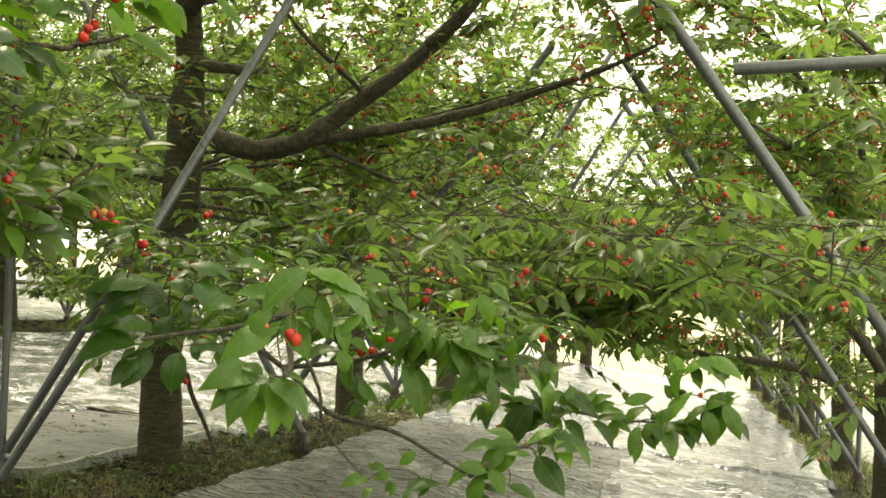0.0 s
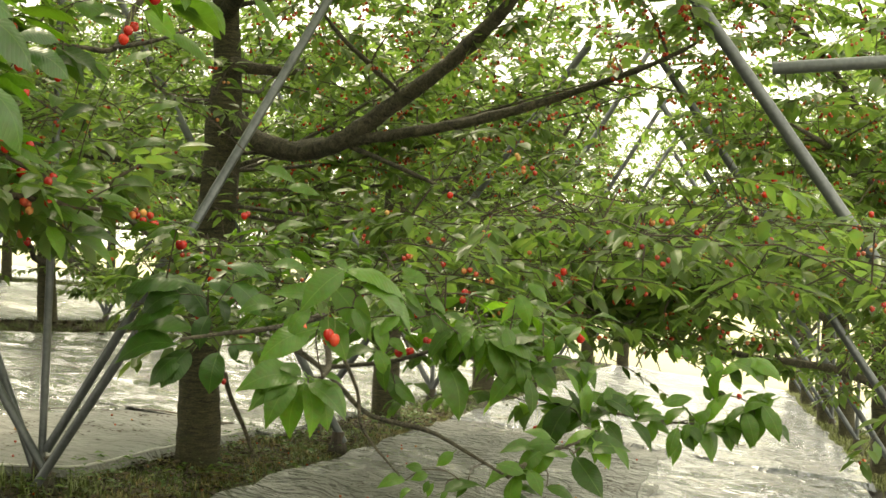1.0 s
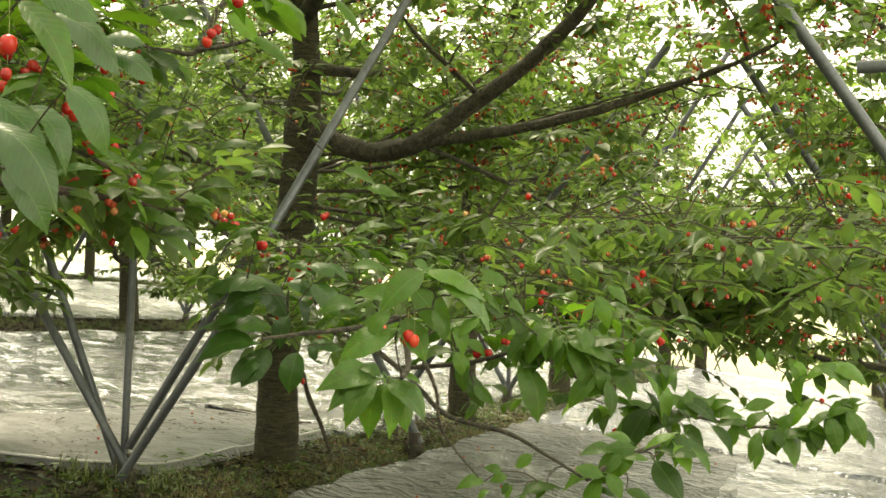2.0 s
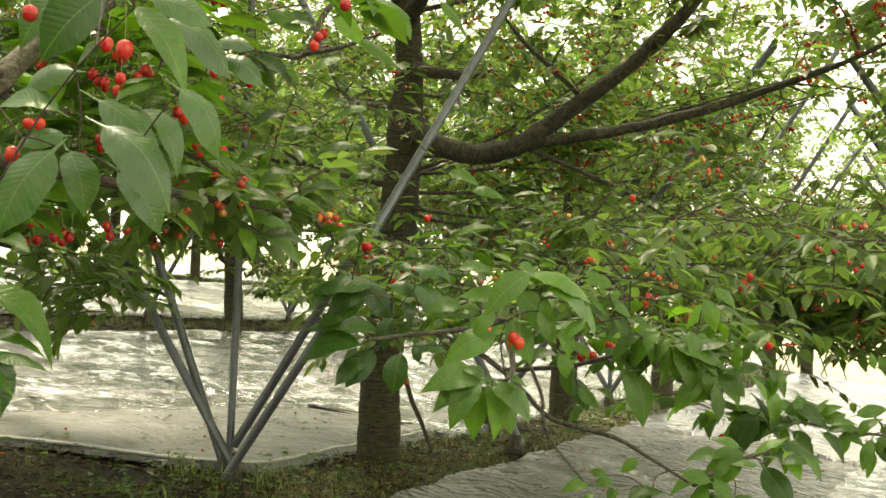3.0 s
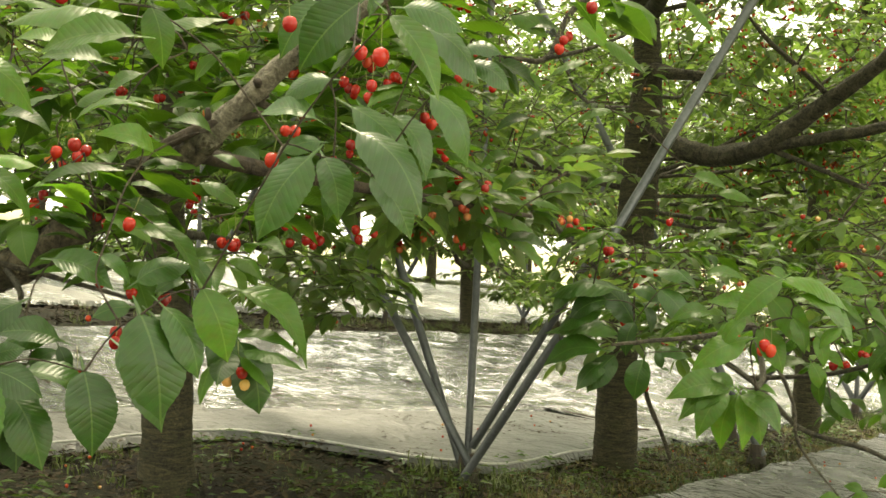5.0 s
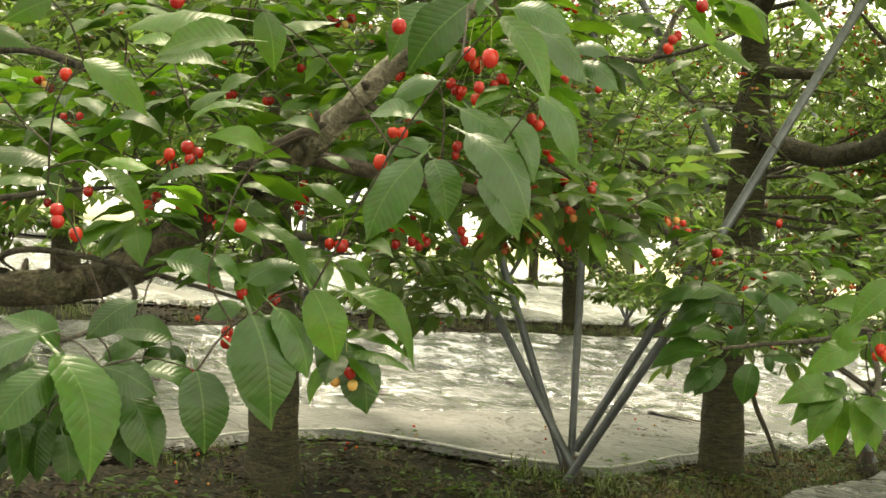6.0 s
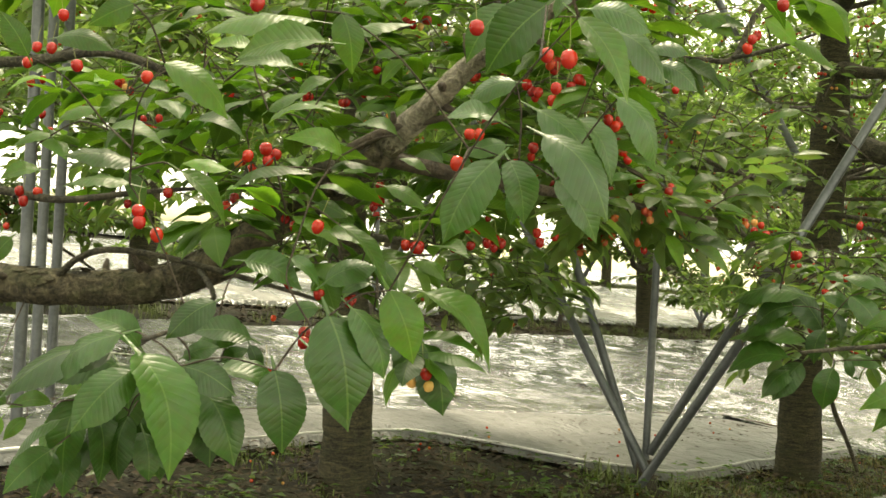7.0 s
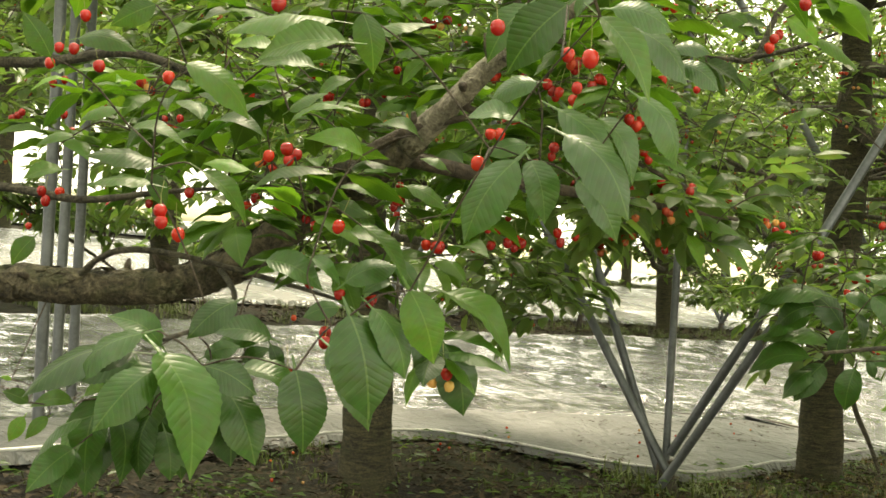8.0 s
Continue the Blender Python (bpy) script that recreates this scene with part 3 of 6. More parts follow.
def film_sheet(s0, s1, l0, l1, seed, label, film=None, lift=0.015, crease=0.018, step=0.11, edge=0.10, border=None, far=None):
    """A reflecting film laid between two rows, its borders uneven and turned down."""
    ns, nl = max(2, int((s1 - s0) / step)), max(2, int((l1 - l0) / step))
    verts, faces = [], []
    for i in range(-1, ns + 2):
        for j in range(-1, nl + 2):
            a, b = min(max(i / ns, 0), 1), min(max(j / nl, 0), 1)
            s, l = s0 + (s1 - s0) * a, l0 + (l1 - l0) * b
            wl = edge * (noise.noise((s * 0.8, seed, 0)) + 0.4 * noise.noise((s * 3.1, seed, 5)))
            wr = edge * (noise.noise((s * 0.8, seed, 9)) + 0.4 * noise.noise((s * 3.1, seed, 7)))
            we = edge * (noise.noise((l * 0.9, seed, 13)) + 0.4 * noise.noise((l * 3.3, seed, 17)))
            l += wr * (1 - b) + wl * b + (border(s) * (1 - b) if border else 0) + (far(s) * b if far else 0)
            s += we * (1 - a if a < 0.5 else a)
            h = film_top(s, l, seed, lift, crease)
            if i in (-1, ns + 1) or j in (-1, nl + 1):
                h = 0.0
                s += 0.025 * ((i > ns) - (i < 0))
                l += 0.025 * ((j > nl) - (j < 0))
            verts.append(site(s, l, h))
    w = nl + 3
    for i in range(ns + 2):
        for j in range(nl + 2):
            faces.append((i * w + j, i * w + j + 1, (i + 1) * w + j + 1, (i + 1) * w + j))
    ob = mesh_object("reflective_sheet", verts, faces, film or FILM, smooth=True)
    return tagged(ob, label, "ground sheet", "silver sheets between the rows")


DUSTY = "dusty wrinkled silver reflective film spread over the lane"
BRIGHT = "shiny creased silver reflective film laid between tree rows"
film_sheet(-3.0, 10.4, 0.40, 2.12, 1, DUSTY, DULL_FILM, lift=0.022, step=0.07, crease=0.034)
film_sheet(-3.0, 10.4, -1.05, 0.46, 2, BRIGHT, LANE_FILM, step=0.07, crease=0.034)
film_sheet(10.2, 25.6, -1.15, 2.10, 3, BRIGHT, LANE_FILM, lift=0.034, step=0.16, crease=0.028)
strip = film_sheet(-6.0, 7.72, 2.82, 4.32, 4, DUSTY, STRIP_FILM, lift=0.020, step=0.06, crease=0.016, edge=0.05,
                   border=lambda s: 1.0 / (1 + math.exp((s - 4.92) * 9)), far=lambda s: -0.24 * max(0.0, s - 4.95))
# thin dark tube along the strip's far border, thicker towards its far end
hem = []
for i in range(118):
    s = min(1.5 + i * 0.06, 7.70)
    l = 4.32 - 0.24 * max(0.0, s - 4.95) - 0.05 * max(0, i - 104) + 0.05 * (noise.noise((s * 0.8, 4, 0)) + 0.4 * noise.noise((s * 3.1, 4, 5)))
    hem.append((site(s, l, film_top(s, l, 4, 0.020, 0.016) - 0.002), 0.0022 + 0.006 * max(0.0, noise.noise((s * 1.1, 2, 0))) + 0.011 * max(0.0, min(1.0, (i - 88) / 16))))
rim = []
for i in range(110):
    s = 1.6 + i * 0.055
    l = 2.83 + 1.0 / (1 + math.exp((s - 4.92) * 9)) + 0.05 * (noise.noise((s * 0.8, 4, 9)) + 0.4 * noise.noise((s * 3.1, 4, 7)))
    rim.append((site(s, l, film_top(s, l, 4, 0.020, 0.016) + 0.004), 0.006 + 0.007 * abs(noise.noise((s * 1.7, 6, 0)))))
mesh_object("rim", *tube(rim, 6), ROLLED, strip, "bright rolled edge", smooth=True)
mesh_object("hem", *tube(hem, 6), CLAMP, strip, "dark turned-up hem", smooth=True)
film_sheet(-6.0, 17.0, 2.72, 6.95, 5, BRIGHT, crease=0.020, step=0.07, border=lambda s: 1.52 - 0.24 * max(0.0, s - 4.95) if s < 7.6 else 0.0)
film_sheet(16.7, 30.0, 2.98, 6.95, 6, BRIGHT, step=0.22)
film_sheet(-2.0, 30.0, 8.25, 13.7, 7, BRIGHT, FAR_FILM, step=0.2, crease=0.03)
film_sheet(4.0, 34.0, 15.2, 20.0, 8, BRIGHT, step=0.3, crease=0.03)
film_sheet(2.0, 26.0, -4.6, -1.75, 9, BRIGHT, step=0.25)


# ---- steel pipe frames of the rain cover ----
def pipe(name, a, b, r, parent, sides=12):
    a, b = Vector(a), Vector(b)
    v, f = tube([(a, r), (a.lerp(b, 0.33), r), (a.lerp(b, 0.66), r), (b, r)], sides)
    ob = mesh_object(name, v, f, PIPE, parent, smooth=True)
    mod = ob.modifiers.new("edge", "EDGE_SPLIT")
    mod.split_angle = radians(50)
    return ob


def pipe_frame(s, l, inward, outward, label, post=3.2, lean=(1.9, 3.2), r=0.0243, spread_out=(1.0, 0.87)):
    """A footing with an upright and leaning rafters over the lanes on both sides."""
    fr = new("pipe_frame")
    foot = site(s, l)
    fr.location = foot
    blk = bmesh.new()
    bmesh.ops.create_cone(blk, cap_ends=True, segments=14, radius1=0.070, radius2=0.052, depth=0.09)
    part("footing", blk, CONCRETE, fr, "dark stained concrete footing")
    cl = bmesh.new()
    bmesh.ops.create_cone(cl, cap_ends=True, segments=12, radius1=0.046, radius2=0.036, depth=0.08)
    bmesh.ops.translate(cl, verts=cl.verts, vec=(0, 0, 0.08))
    part("clamp", cl, CLAMP, fr, "rusty pipe clamp")
    if post:
        pipe("upright", (0, 0, 0.03), (0, 0, post), r * 0.85, fr)
    run, rise = lean
    for side, count in ((-1, inward), (1, outward)):
        for k in range(count):
            o = ROW * (0.07 * k - 0.035 * (count - 1))
            start = LEFT * (0.02 * side) + o + Vector((0, 0, 0.15 - 0.16 * k))
            reach = LEFT * (side * run * (1.0 if side < 0 else spread_out[k])) + Vector((0, 0, rise))
            pipe("rafter", start - reach * (0.03 if k == 0 else 0.0), start + reach, r, fr)
    return tagged(fr, label, "pipe frame", "frames of the rain cover")


FRAME = "grey galvanised steel pipe frame leaning over the lane"
main_frame = pipe_frame(5.0, 2.80, 0, 2, FRAME, 3.2, (1.86, 3.06), r=0.0195, spread_out=(1.137, 0.71))
pipe("rafter", Vector((-1.792, 5.433, 0.185)) - main_frame.location, Vector((-1.299, 5.339, 1.011)) - main_frame.location, 0.0195, main_frame)
pipe("rafter", Vector((-1.153, 5.056, 1.099)) - main_frame.location, Vector((-0.243, 6.002, 3.181)) - main_frame.location, 0.0190, main_frame)
pipe("rafter", Vector((-1.821, 5.367, 0.026)) - main_frame.location, Vector((-1.267, 5.261, 0.902)) - main_frame.location, 0.0195, main_frame)
pipe_frame(7.5, 2.25, 0, 1, FRAME, 0)
pipe_frame(8.4, 2.70, 1, 0, FRAME, 0, (1.74, 2.46))
for s in (11.8, 14.6, 17.6, 20.6, 24.8):
    pipe_frame(s, 2.65, 1, 1, FRAME, 2.6)
pipe_frame(5.0, -1.49, 0, 1, FRAME, 3.0, (2.0, 2.8))
pipe_frame(7.7, -1.39, 0, 1, FRAME, 3.0, (1.80, 2.59))
for s in (10.6, 13.85, 17.0, 20.0, 23.2):
    pipe_frame(s, -1.35, 0, 1, FRAME, 3.0, (1.93, 2.85))
for s in (9.0, 12.2, 15.6, 19.0, 22.4):
    pipe_frame(s, 7.9, 1, 1, FRAME, 2.6)


def single_pipe(name, a, b, label, r=0.0243):
    ob = pipe(name, a, b, r, None)
    return tagged(ob, label, "pipe")


single_pipe("tie_pipe", (1.093, 5.004, 1.845), (2.294, 4.774, 1.930), "horizontal grey steel tie pipe among the leaves", 0.025)
for place in ((-3.490, 3.425), (-3.953, 3.973), (-4.003, 4.116)):
    foot = Vector((place[0], place[1], land(place[0], place[1])))
    single_pipe("support_post", foot - Vector((0, 0, 0.1)), foot + Vector((0, 0, 4.2)), "upright grey steel support post behind the branches", 0.0215)


fence = new("brace_fence")
fence.location = site(26.2, 1.2)
for i in range(6):
    for a, b in ((0.0, 0.55), (0.55, 0.0)):
        pipe("brace", site(26.2, 1.2 + 0.36 * i + a, -0.05) - fence.location, site(26.2 + 0.06 * (a > b), 1.2 + 0.36 * i + b, 1.35) - fence.location, 0.014, fence, 6)
tagged(fence, "thin crossed steel braces closing the lane's far end", "fence")


# ---- orchard rows ----
TREE = "spreading cherry tree with dark ringed bark and red fruit"
kinds = [cherry_tree(11, 4.6, 1.6, 0.105, 0.88, 11.0), cherry_tree(12, 4.7, 1.65, 0.115, 0.85, 10.0), cherry_tree(13, 3.5, 1.7, 0.085, 0.85, 10.0), cherry_tree(14, 3.6, 1.5, 0.088, 0.92, 9.0),
         cherry_tree(15, 4.9, 2.6, 0.11, 0.45, 12.0, 0.12, 0.1, 15, True), cherry_tree(16, 5.2, 2.7, 0.11, 0.55, 9.0, 0.15, 0.03, 14, True)]
for k in kinds:
    tagged(k, TREE, "tree", "cherry trees in rows")
NEAR_ROWS = [(9.9, 2.6, 0), (14.1, 2.6, 1), (18.6, 2.64, 2), (22.3, 2.3, 0), (25.6, 1.95, 1),
             (11.24, -1.3, 2), (15.35, -1.39, 3), (17.4, -1.3, 0), (21.3, -1.3, 2), (25.2, -1.31, 1),
             (7.2, -4.6, 3), (-3.6, -1.5, 2), (-5.0, 2.6, 1)]
SECOND_ROW = [(10.5, 8.15, 4), (14.1, 7.9, 4), (18.0, 8.0, 4), (22.0, 8.0, 1), (6.5, 8.1, 1), (26.0, 8.0, 5), (3.4, 8.0, 4), (-1.5, 8.0, 5)]
FAR_ROWS = [(25.0, 15.0, 5), (21.0, 14.4, 5), (29.0, 14.6, 5), (17.0, 14.4, 5), (13.0, 14.4, 5), (9.0, 14.4, 1), (5.0, 14.4, 5), (33.0, 14.4, 5),
            (30.0, 8.0, 5), (34.5, 8.0, 5), (12.0, 21.0, 5), (16.0, 21.0, 5), (20.0, 21.0, 5), (24.5, 21.0, 5), (37.0, 20.0, 5), (8.0, 21.0, 5)]
spots = NEAR_ROWS + SECOND_ROW + FAR_ROWS
rng = random.Random(5)
first = set()
for s, l, k in spots:
    p = site(s, l)
    m = pose(p.x, p.y, p.z, 0, 0, rng.uniform(0, 360))
    if k in first:
        copy_thing(kinds[k], m)
    else:
        kinds[k].matrix_basis = m
        first.add(k)


# ---- the trees beside the tripod ----
def clear(tree, radius):
    """Growth is pruned back round the picker's standing place."""
    at = tree.location.copy()
    return lambda p: math.hypot(p.x + at.x, p.y + at.y) > radius


def open_lane(tree, radius, side=2.75):
    """The same, and the air above head-low twigs is thinned out on the lane side so that pickers can reach in."""
    at = tree.location.copy()
    rng = random.Random(77)

    def keep(p):
        w = p + at
        if math.hypot(w.x, w.y) < radius:
            return False
        s, l, h = w.dot(ROW), w.dot(LEFT), w.z - land(w.x, w.y)
        if s < 5.1 and 0.30 * s < l < 0.44 * s and h > 1.1:
            return False
        if s < 6.4 and l < side and 1.38 < h < 2.35:
            return rng.random() < 0.25
        if l < 1.5 and h > 2.35:
            return rng.random() < 0.12
        return True

    return keep


def stations(tree, rows):
    return [(Vector(r[:3]) - tree.location, r[3]) for r in rows]


def walled(tree, radius):
    """Growth of the tree beside the post: kept clear of the tripod and of the gap towards the next trunk."""
    at = tree.location.copy()

    def keep(p):
        w = p + at
        s, l, h = w.dot(ROW), w.dot(LEFT), w.z - land(w.x, w.y)
        if math.hypot(w.x, w.y) < radius:
            return False
        return s < 3.4 or l > 3.4 or h > 2.4

    return keep


def hero_tree(foot, label):
    tree = new("cherry_tree")
    tree.location = foot
    return tagged(tree, label, "tree", "cherry trees in rows")


def sprig(tree, leaves, seed, blades=None):
    """Single leaves, each from its foot to its tip, rolled about its midrib from facing the open lane."""
    rng = random.Random(seed)
    for row in leaves:
        a, b = Vector(row[:3]), Vector(row[3:6])
        axis = (b - a).normalized()
        lane = Vector((0, 0, 1.5)) - a
        f = Matrix.Rotation(radians(row[6] + rng.uniform(-6, 6)), 3, axis) @ (lane - axis * lane.dot(axis)).normalized()
        add_leaf(tree, a - tree.location, b - tree.location, f, rng, rng.uniform(1.10, 1.30), blades)
    ties(tree, [Vector(r[:3]) - tree.location for r in leaves[::2]], seed)


def fill(tree, count, seed, s_range, l_range, h_range, size, keep, fruit=0.1, reach=(0.24, 0.46), full=False, spare=False, droop=-0.62):
    """Leafy shoots through a stretch of the plan, in flat drooping sprays, each tied to the nearest wood of the tree.
    full gives every leaf its whole shape and makes every cherry an object of its own."""
    rng = random.Random(seed)
    at = tree.location
    shoots = []
    while len(shoots) < count:
        s, l, h = rng.uniform(*s_range), rng.uniform(*l_range), rng.uniform(*h_range)
        count -= 0.2
        p = site(s, l, h)
        if keep(p, s, l, h, rng):
            shoots.append(p - at)
    wood = np.array([tuple(p) for p in PATHS[tree.name]])
    dist = lambda p: float(((wood - np.array(tuple(p))) ** 2).sum(1).min())
    shoots.sort(key=dist)
    grown = list(PATHS[tree.name])
    tubes, base, along, face, length, tops = [], [], [], [], [], []
    flat = np.empty((len(grown) + len(shoots) * 14, 3))
    flat[:len(grown)] = [tuple(p) for p in grown]
    n = len(grown)
    for p in shoots:
        i = int(((flat[:n] - np.array(tuple(p))) ** 2).sum(1).argmin())
        root = Vector(flat[i])
        out = p - root
        out.z *= 0.3
        d = (out.normalized() * 0.7 + unit(rng, -0.12, 0.16)).normalized() if out.length > 0.05 else unit(rng, -0.1, 0.15)
        run = rng.uniform(*reach)
        steps = max(4, int(run / 0.058))
        start = p - d * run * 0.4
        thin = 0.55 if full else 0.62
        pts = [(root, 0.0042 * thin), (root.lerp(start, 0.55) + Vector((0, 0, 0.05)), 0.0036 * thin), (start, 0.0032 * thin)]
        q = start
        for k in range(steps):
            d = (d + Vector((rng.uniform(-0.09, 0.09), rng.uniform(-0.09, 0.09), rng.uniform(-0.09, 0.03)))).normalized()
            q = q + d * run / steps
            pts.append((q, (0.0031 * (1 - k / steps) + 0.0009) * thin))
            side = Vector((-d.y, d.x, 0)).normalized() * (1 if k % 2 else -1)
            last = k == steps - 1
            for _ in range(4 if last else rng.choice((1, 2, 2, 3))):
                g = (side * rng.uniform(0.3, 1.0) + d * rng.uniform(0.25, 0.9) + Vector((0, 0, rng.uniform(droop, 0.08)))).normalized()
                side = -side
                base.append(q + g * size * 0.2)
                along.append(g)
                face.append((Vector((0, 0, 1)) + unit(rng, -0.3, 0.3) * 0.36).normalized())
                length.append(size * rng.uniform(0.68, 1.18))
            if rng.random() < fruit:
                for _ in range(rng.randint(1, 4)):
                    tops.append(q + Vector((rng.uniform(-0.025, 0.025), rng.uniform(-0.025, 0.025), rng.uniform(-0.05, -0.025))))
        for w, r in pts[2:][:12]:
            flat[n] = tuple(w)
            n += 1
        tubes.append(tube(pts, 4, cap=False))
    PATHS[tree.name].extend(Vector(v) for v in flat[len(grown):n])
    mesh_object("brushwood", *joined(tubes), TWIG, tree, smooth=True)["kind"] = "stuff"
    if full:
        rows = []
        for b, g, f, k in zip(base, along, face, length):
            kind = rng.randrange(len(BLADES))
            rows.append((leaf_matrix(b, b + g * k, f, kind, rng.uniform(0.88, 1.08)), kind))
        leaf_sheaf("foliage", rows, LEAF_SPRAYS, tree)
        for p in tops:
            add_cherry(tree, p, 0.0205 * rng.uniform(0.88, 1.08), rng)
    else:
        arr = lambda x: np.array([tuple(v) for v in x])
        leaf_cloud("foliage", arr(base), arr(along), arr(face), np.array(length), LEAVES, tree, spare)
        if tops:
            cherry_cloud("fruit", arr(tops), np.full(len(tops), 0.0175), tree)


def ties(tree, nodes, seed):
    """Thin twigs from the nearest branch to each node."""
    rng = random.Random(seed)
    tubes = []
    for b in sorted(nodes, key=lambda c: min((q - c).length_squared for q in PATHS[tree.name])):
        a = min(PATHS[tree.name], key=lambda q: (q - b).length_squared)
        if (a - b).length > 0.03:
            m = a.lerp(b, 0.5) + Vector((rng.uniform(-0.02, 0.02), rng.uniform(-0.02, 0.02), 0.12 * (a - b).length))
            path = smooth_path([(a, 0.0017), (m, 0.0014), (b, 0.0011)], 4)
            PATHS[tree.name].extend(p for p, r in path)
            tubes.append(tube(path, 5, cap=False))
    if tubes:
        mesh_object("brushwood", *joined(tubes), TWIG, tree, smooth=True)["kind"] = "stuff"


def fruits(tree, places, seed, width=0.0186):
    rng = random.Random(seed)
    for p in places:
        w = width * rng.uniform(0.9, 1.08)
        add_cherry(tree, Vector(p) - tree.location + Vector((0, 0, w * 0.5)), w, rng)


def branch(tree, rows, mat=LIMB, sides=7, seed=1, name="branch"):
    path = smooth_path(stations(tree, rows), 5)
    PATHS.setdefault(tree.name, []).extend(p for p, r in path)
    v, f = tube(path, sides, 0.10, seed)
    mesh_object(name, v, f, mat, tree, smooth=True)
    return path


# the tree in the middle, with the long curved limb
mid = hero_tree(site(6.2, 2.62), "cherry tree with ringed bark and a long curved limb")
trunk_part(mid, stations(mid, [(*(-1.393, 6.610, -0.078), 0.128), (*(-1.397, 6.609, 0.025), 0.117), (*(-1.401, 6.607, 0.255), 0.106), (*(-1.405, 6.605, 0.543), 0.100), (*(-1.373, 6.601, 0.948), 0.098), (*(-1.342, 6.597, 1.381), 0.098), (*(-1.332, 6.595, 1.698), 0.097), (*(-1.327, 6.592, 1.987), 0.074), (*(-1.350, 6.589, 2.331), 0.066), (*(-1.397, 6.584, 2.905), 0.045), (*(-1.409, 6.579, 3.538), 0.02)]), 16)
rng = random.Random(21)
A1 = smooth_path(stations(mid, [(*(-1.268, 6.490, 1.724), 0.055), (*(-1.135, 6.421, 1.611), 0.054), (*(-0.965, 6.362, 1.564), 0.053), (*(-0.801, 6.249, 1.570), 0.050), (*(-0.674, 6.126, 1.602), 0.047), (*(-0.535, 6.058, 1.690), 0.042), (*(-0.416, 5.985, 1.775), 0.039), (*(-0.262, 5.870, 1.874), 0.037), (*(-0.117, 5.752, 1.981), 0.034), (*(0.058, 5.590, 2.146), 0.029), (*(0.207, 5.421, 2.321), 0.012)]), 5)
A2 = smooth_path(stations(mid, [(*(-0.724, 6.165, 1.575), 0.030), (*(-0.605, 6.092, 1.603), 0.029), (*(-0.410, 5.987, 1.628), 0.027), (*(-0.224, 5.880, 1.652), 0.025), (*(-0.020, 5.777, 1.692), 0.023), (*(0.175, 5.672, 1.740), 0.020), (*(0.384, 5.570, 1.803), 0.016), (*(0.660, 5.093, 1.864), 0.011), (*(0.829, 4.992, 1.948), 0.005)]), 5)
A3 = smooth_path(stations(mid, [(*(-1.293, 6.483, 1.993), 0.040), (*(-1.131, 6.473, 1.976), 0.030), (*(-0.999, 6.455, 1.966), 0.022), (*(-0.914, 6.456, 1.969), 0.012)]), 4)
A9 = smooth_path(stations(mid, [(*(-0.401, 5.968, 1.817), 0.013), (*(-0.529, 5.853, 1.927), 0.012), (*(-0.655, 5.769, 2.032), 0.010), (*(-0.772, 5.687, 2.175), 0.005)]), 4)
A10 = smooth_path(stations(mid, [(*(-0.642, 6.135, 1.580), 0.014), (*(-0.470, 5.972, 1.507), 0.012), (*(-0.180, 5.737, 1.379), 0.008), (*(0.010, 5.579, 1.265), 0.004)]), 4)
A4 = smooth_path(stations(mid, [(*(-1.362, 6.600, 1.035), 0.014), (*(-0.916, 6.300, 1.052), 0.012), (*(-0.374, 6.000, 1.047), 0.012), (*(0.166, 5.601, 0.996), 0.014), (*(0.568, 5.202, 0.882), 0.022), (*(0.708, 5.001, 0.930), 0.017), (*(0.957, 4.800, 1.060), 0.007)]), 5)
A5 = smooth_path(stations(mid, [(*(-1.344, 6.598, 1.295), 0.012), (*(-0.828, 6.199, 1.244), 0.010), (*(-0.217, 5.799, 1.205), 0.012), (*(0.271, 5.399, 1.168), 0.010), (*(0.641, 4.999, 1.220), 0.006)]), 5)
A6 = smooth_path(stations(mid, [(*(-1.382, 6.602, 0.832), 0.014), (*(-1.278, 5.200, 1.054), 0.010), (*(-1.109, 3.999, 1.155), 0.008), (*(-0.959, 3.199, 1.175), 0.006), (*(-0.888, 2.799, 1.171), 0.005)]), 5)
A8 = smooth_path(stations(mid, [(*(-1.342, 6.590, 2.274), 0.045), (*(-0.905, 5.488, 2.417), 0.03), (*(-0.428, 4.588, 2.489), 0.016), (*(-0.203, 3.988, 2.432), 0.006)]), 5)
limbs_a = [A1[25:], A2[30:], A9, A10, A4, A5, A6[10:], A8]
for i, path in enumerate([A1, A2, A3, A4, A5, A6, A8, A9, A10]):
    limb_part(mid, path, None, 10, 30 + i)
for k in range(5):
    path = limb_path(rng, Vector((0.02, 0, rng.uniform(1.3, 2.4))), 0.015, math.pi * (0.25 + 0.2 * k), 2.2, rng.uniform(0.4, 1.6))
    limb_part(mid, path, None, 8, 50 + k)
    limbs_a.append(path)
for k in range(6):
    path = limb_path(rng, Vector((0.03, 0.02, rng.uniform(2.3, 3.2))), 0.017, math.pi * 2 * k / 6, 2.0, rng.uniform(0.4, 1.2))
    limb_part(mid, path, None, 8, 60 + k)
    limbs_a.append(path)
crown(mid, limbs_a, rng, 7.0, 1.0, 0.082, 0.20, open_lane(mid, 2.6), (0.3, 0.7))
crown(mid, [A4, A5], rng, 9.0, 0.90, 0.080, 0.12, open_lane(mid, 2.7), (0.25, 0.85))
crown(mid, [A6[10:]], rng, 14.0, 1.05, 0.085, 0.12, open_lane(mid, 2.7), (0.25, 0.5))
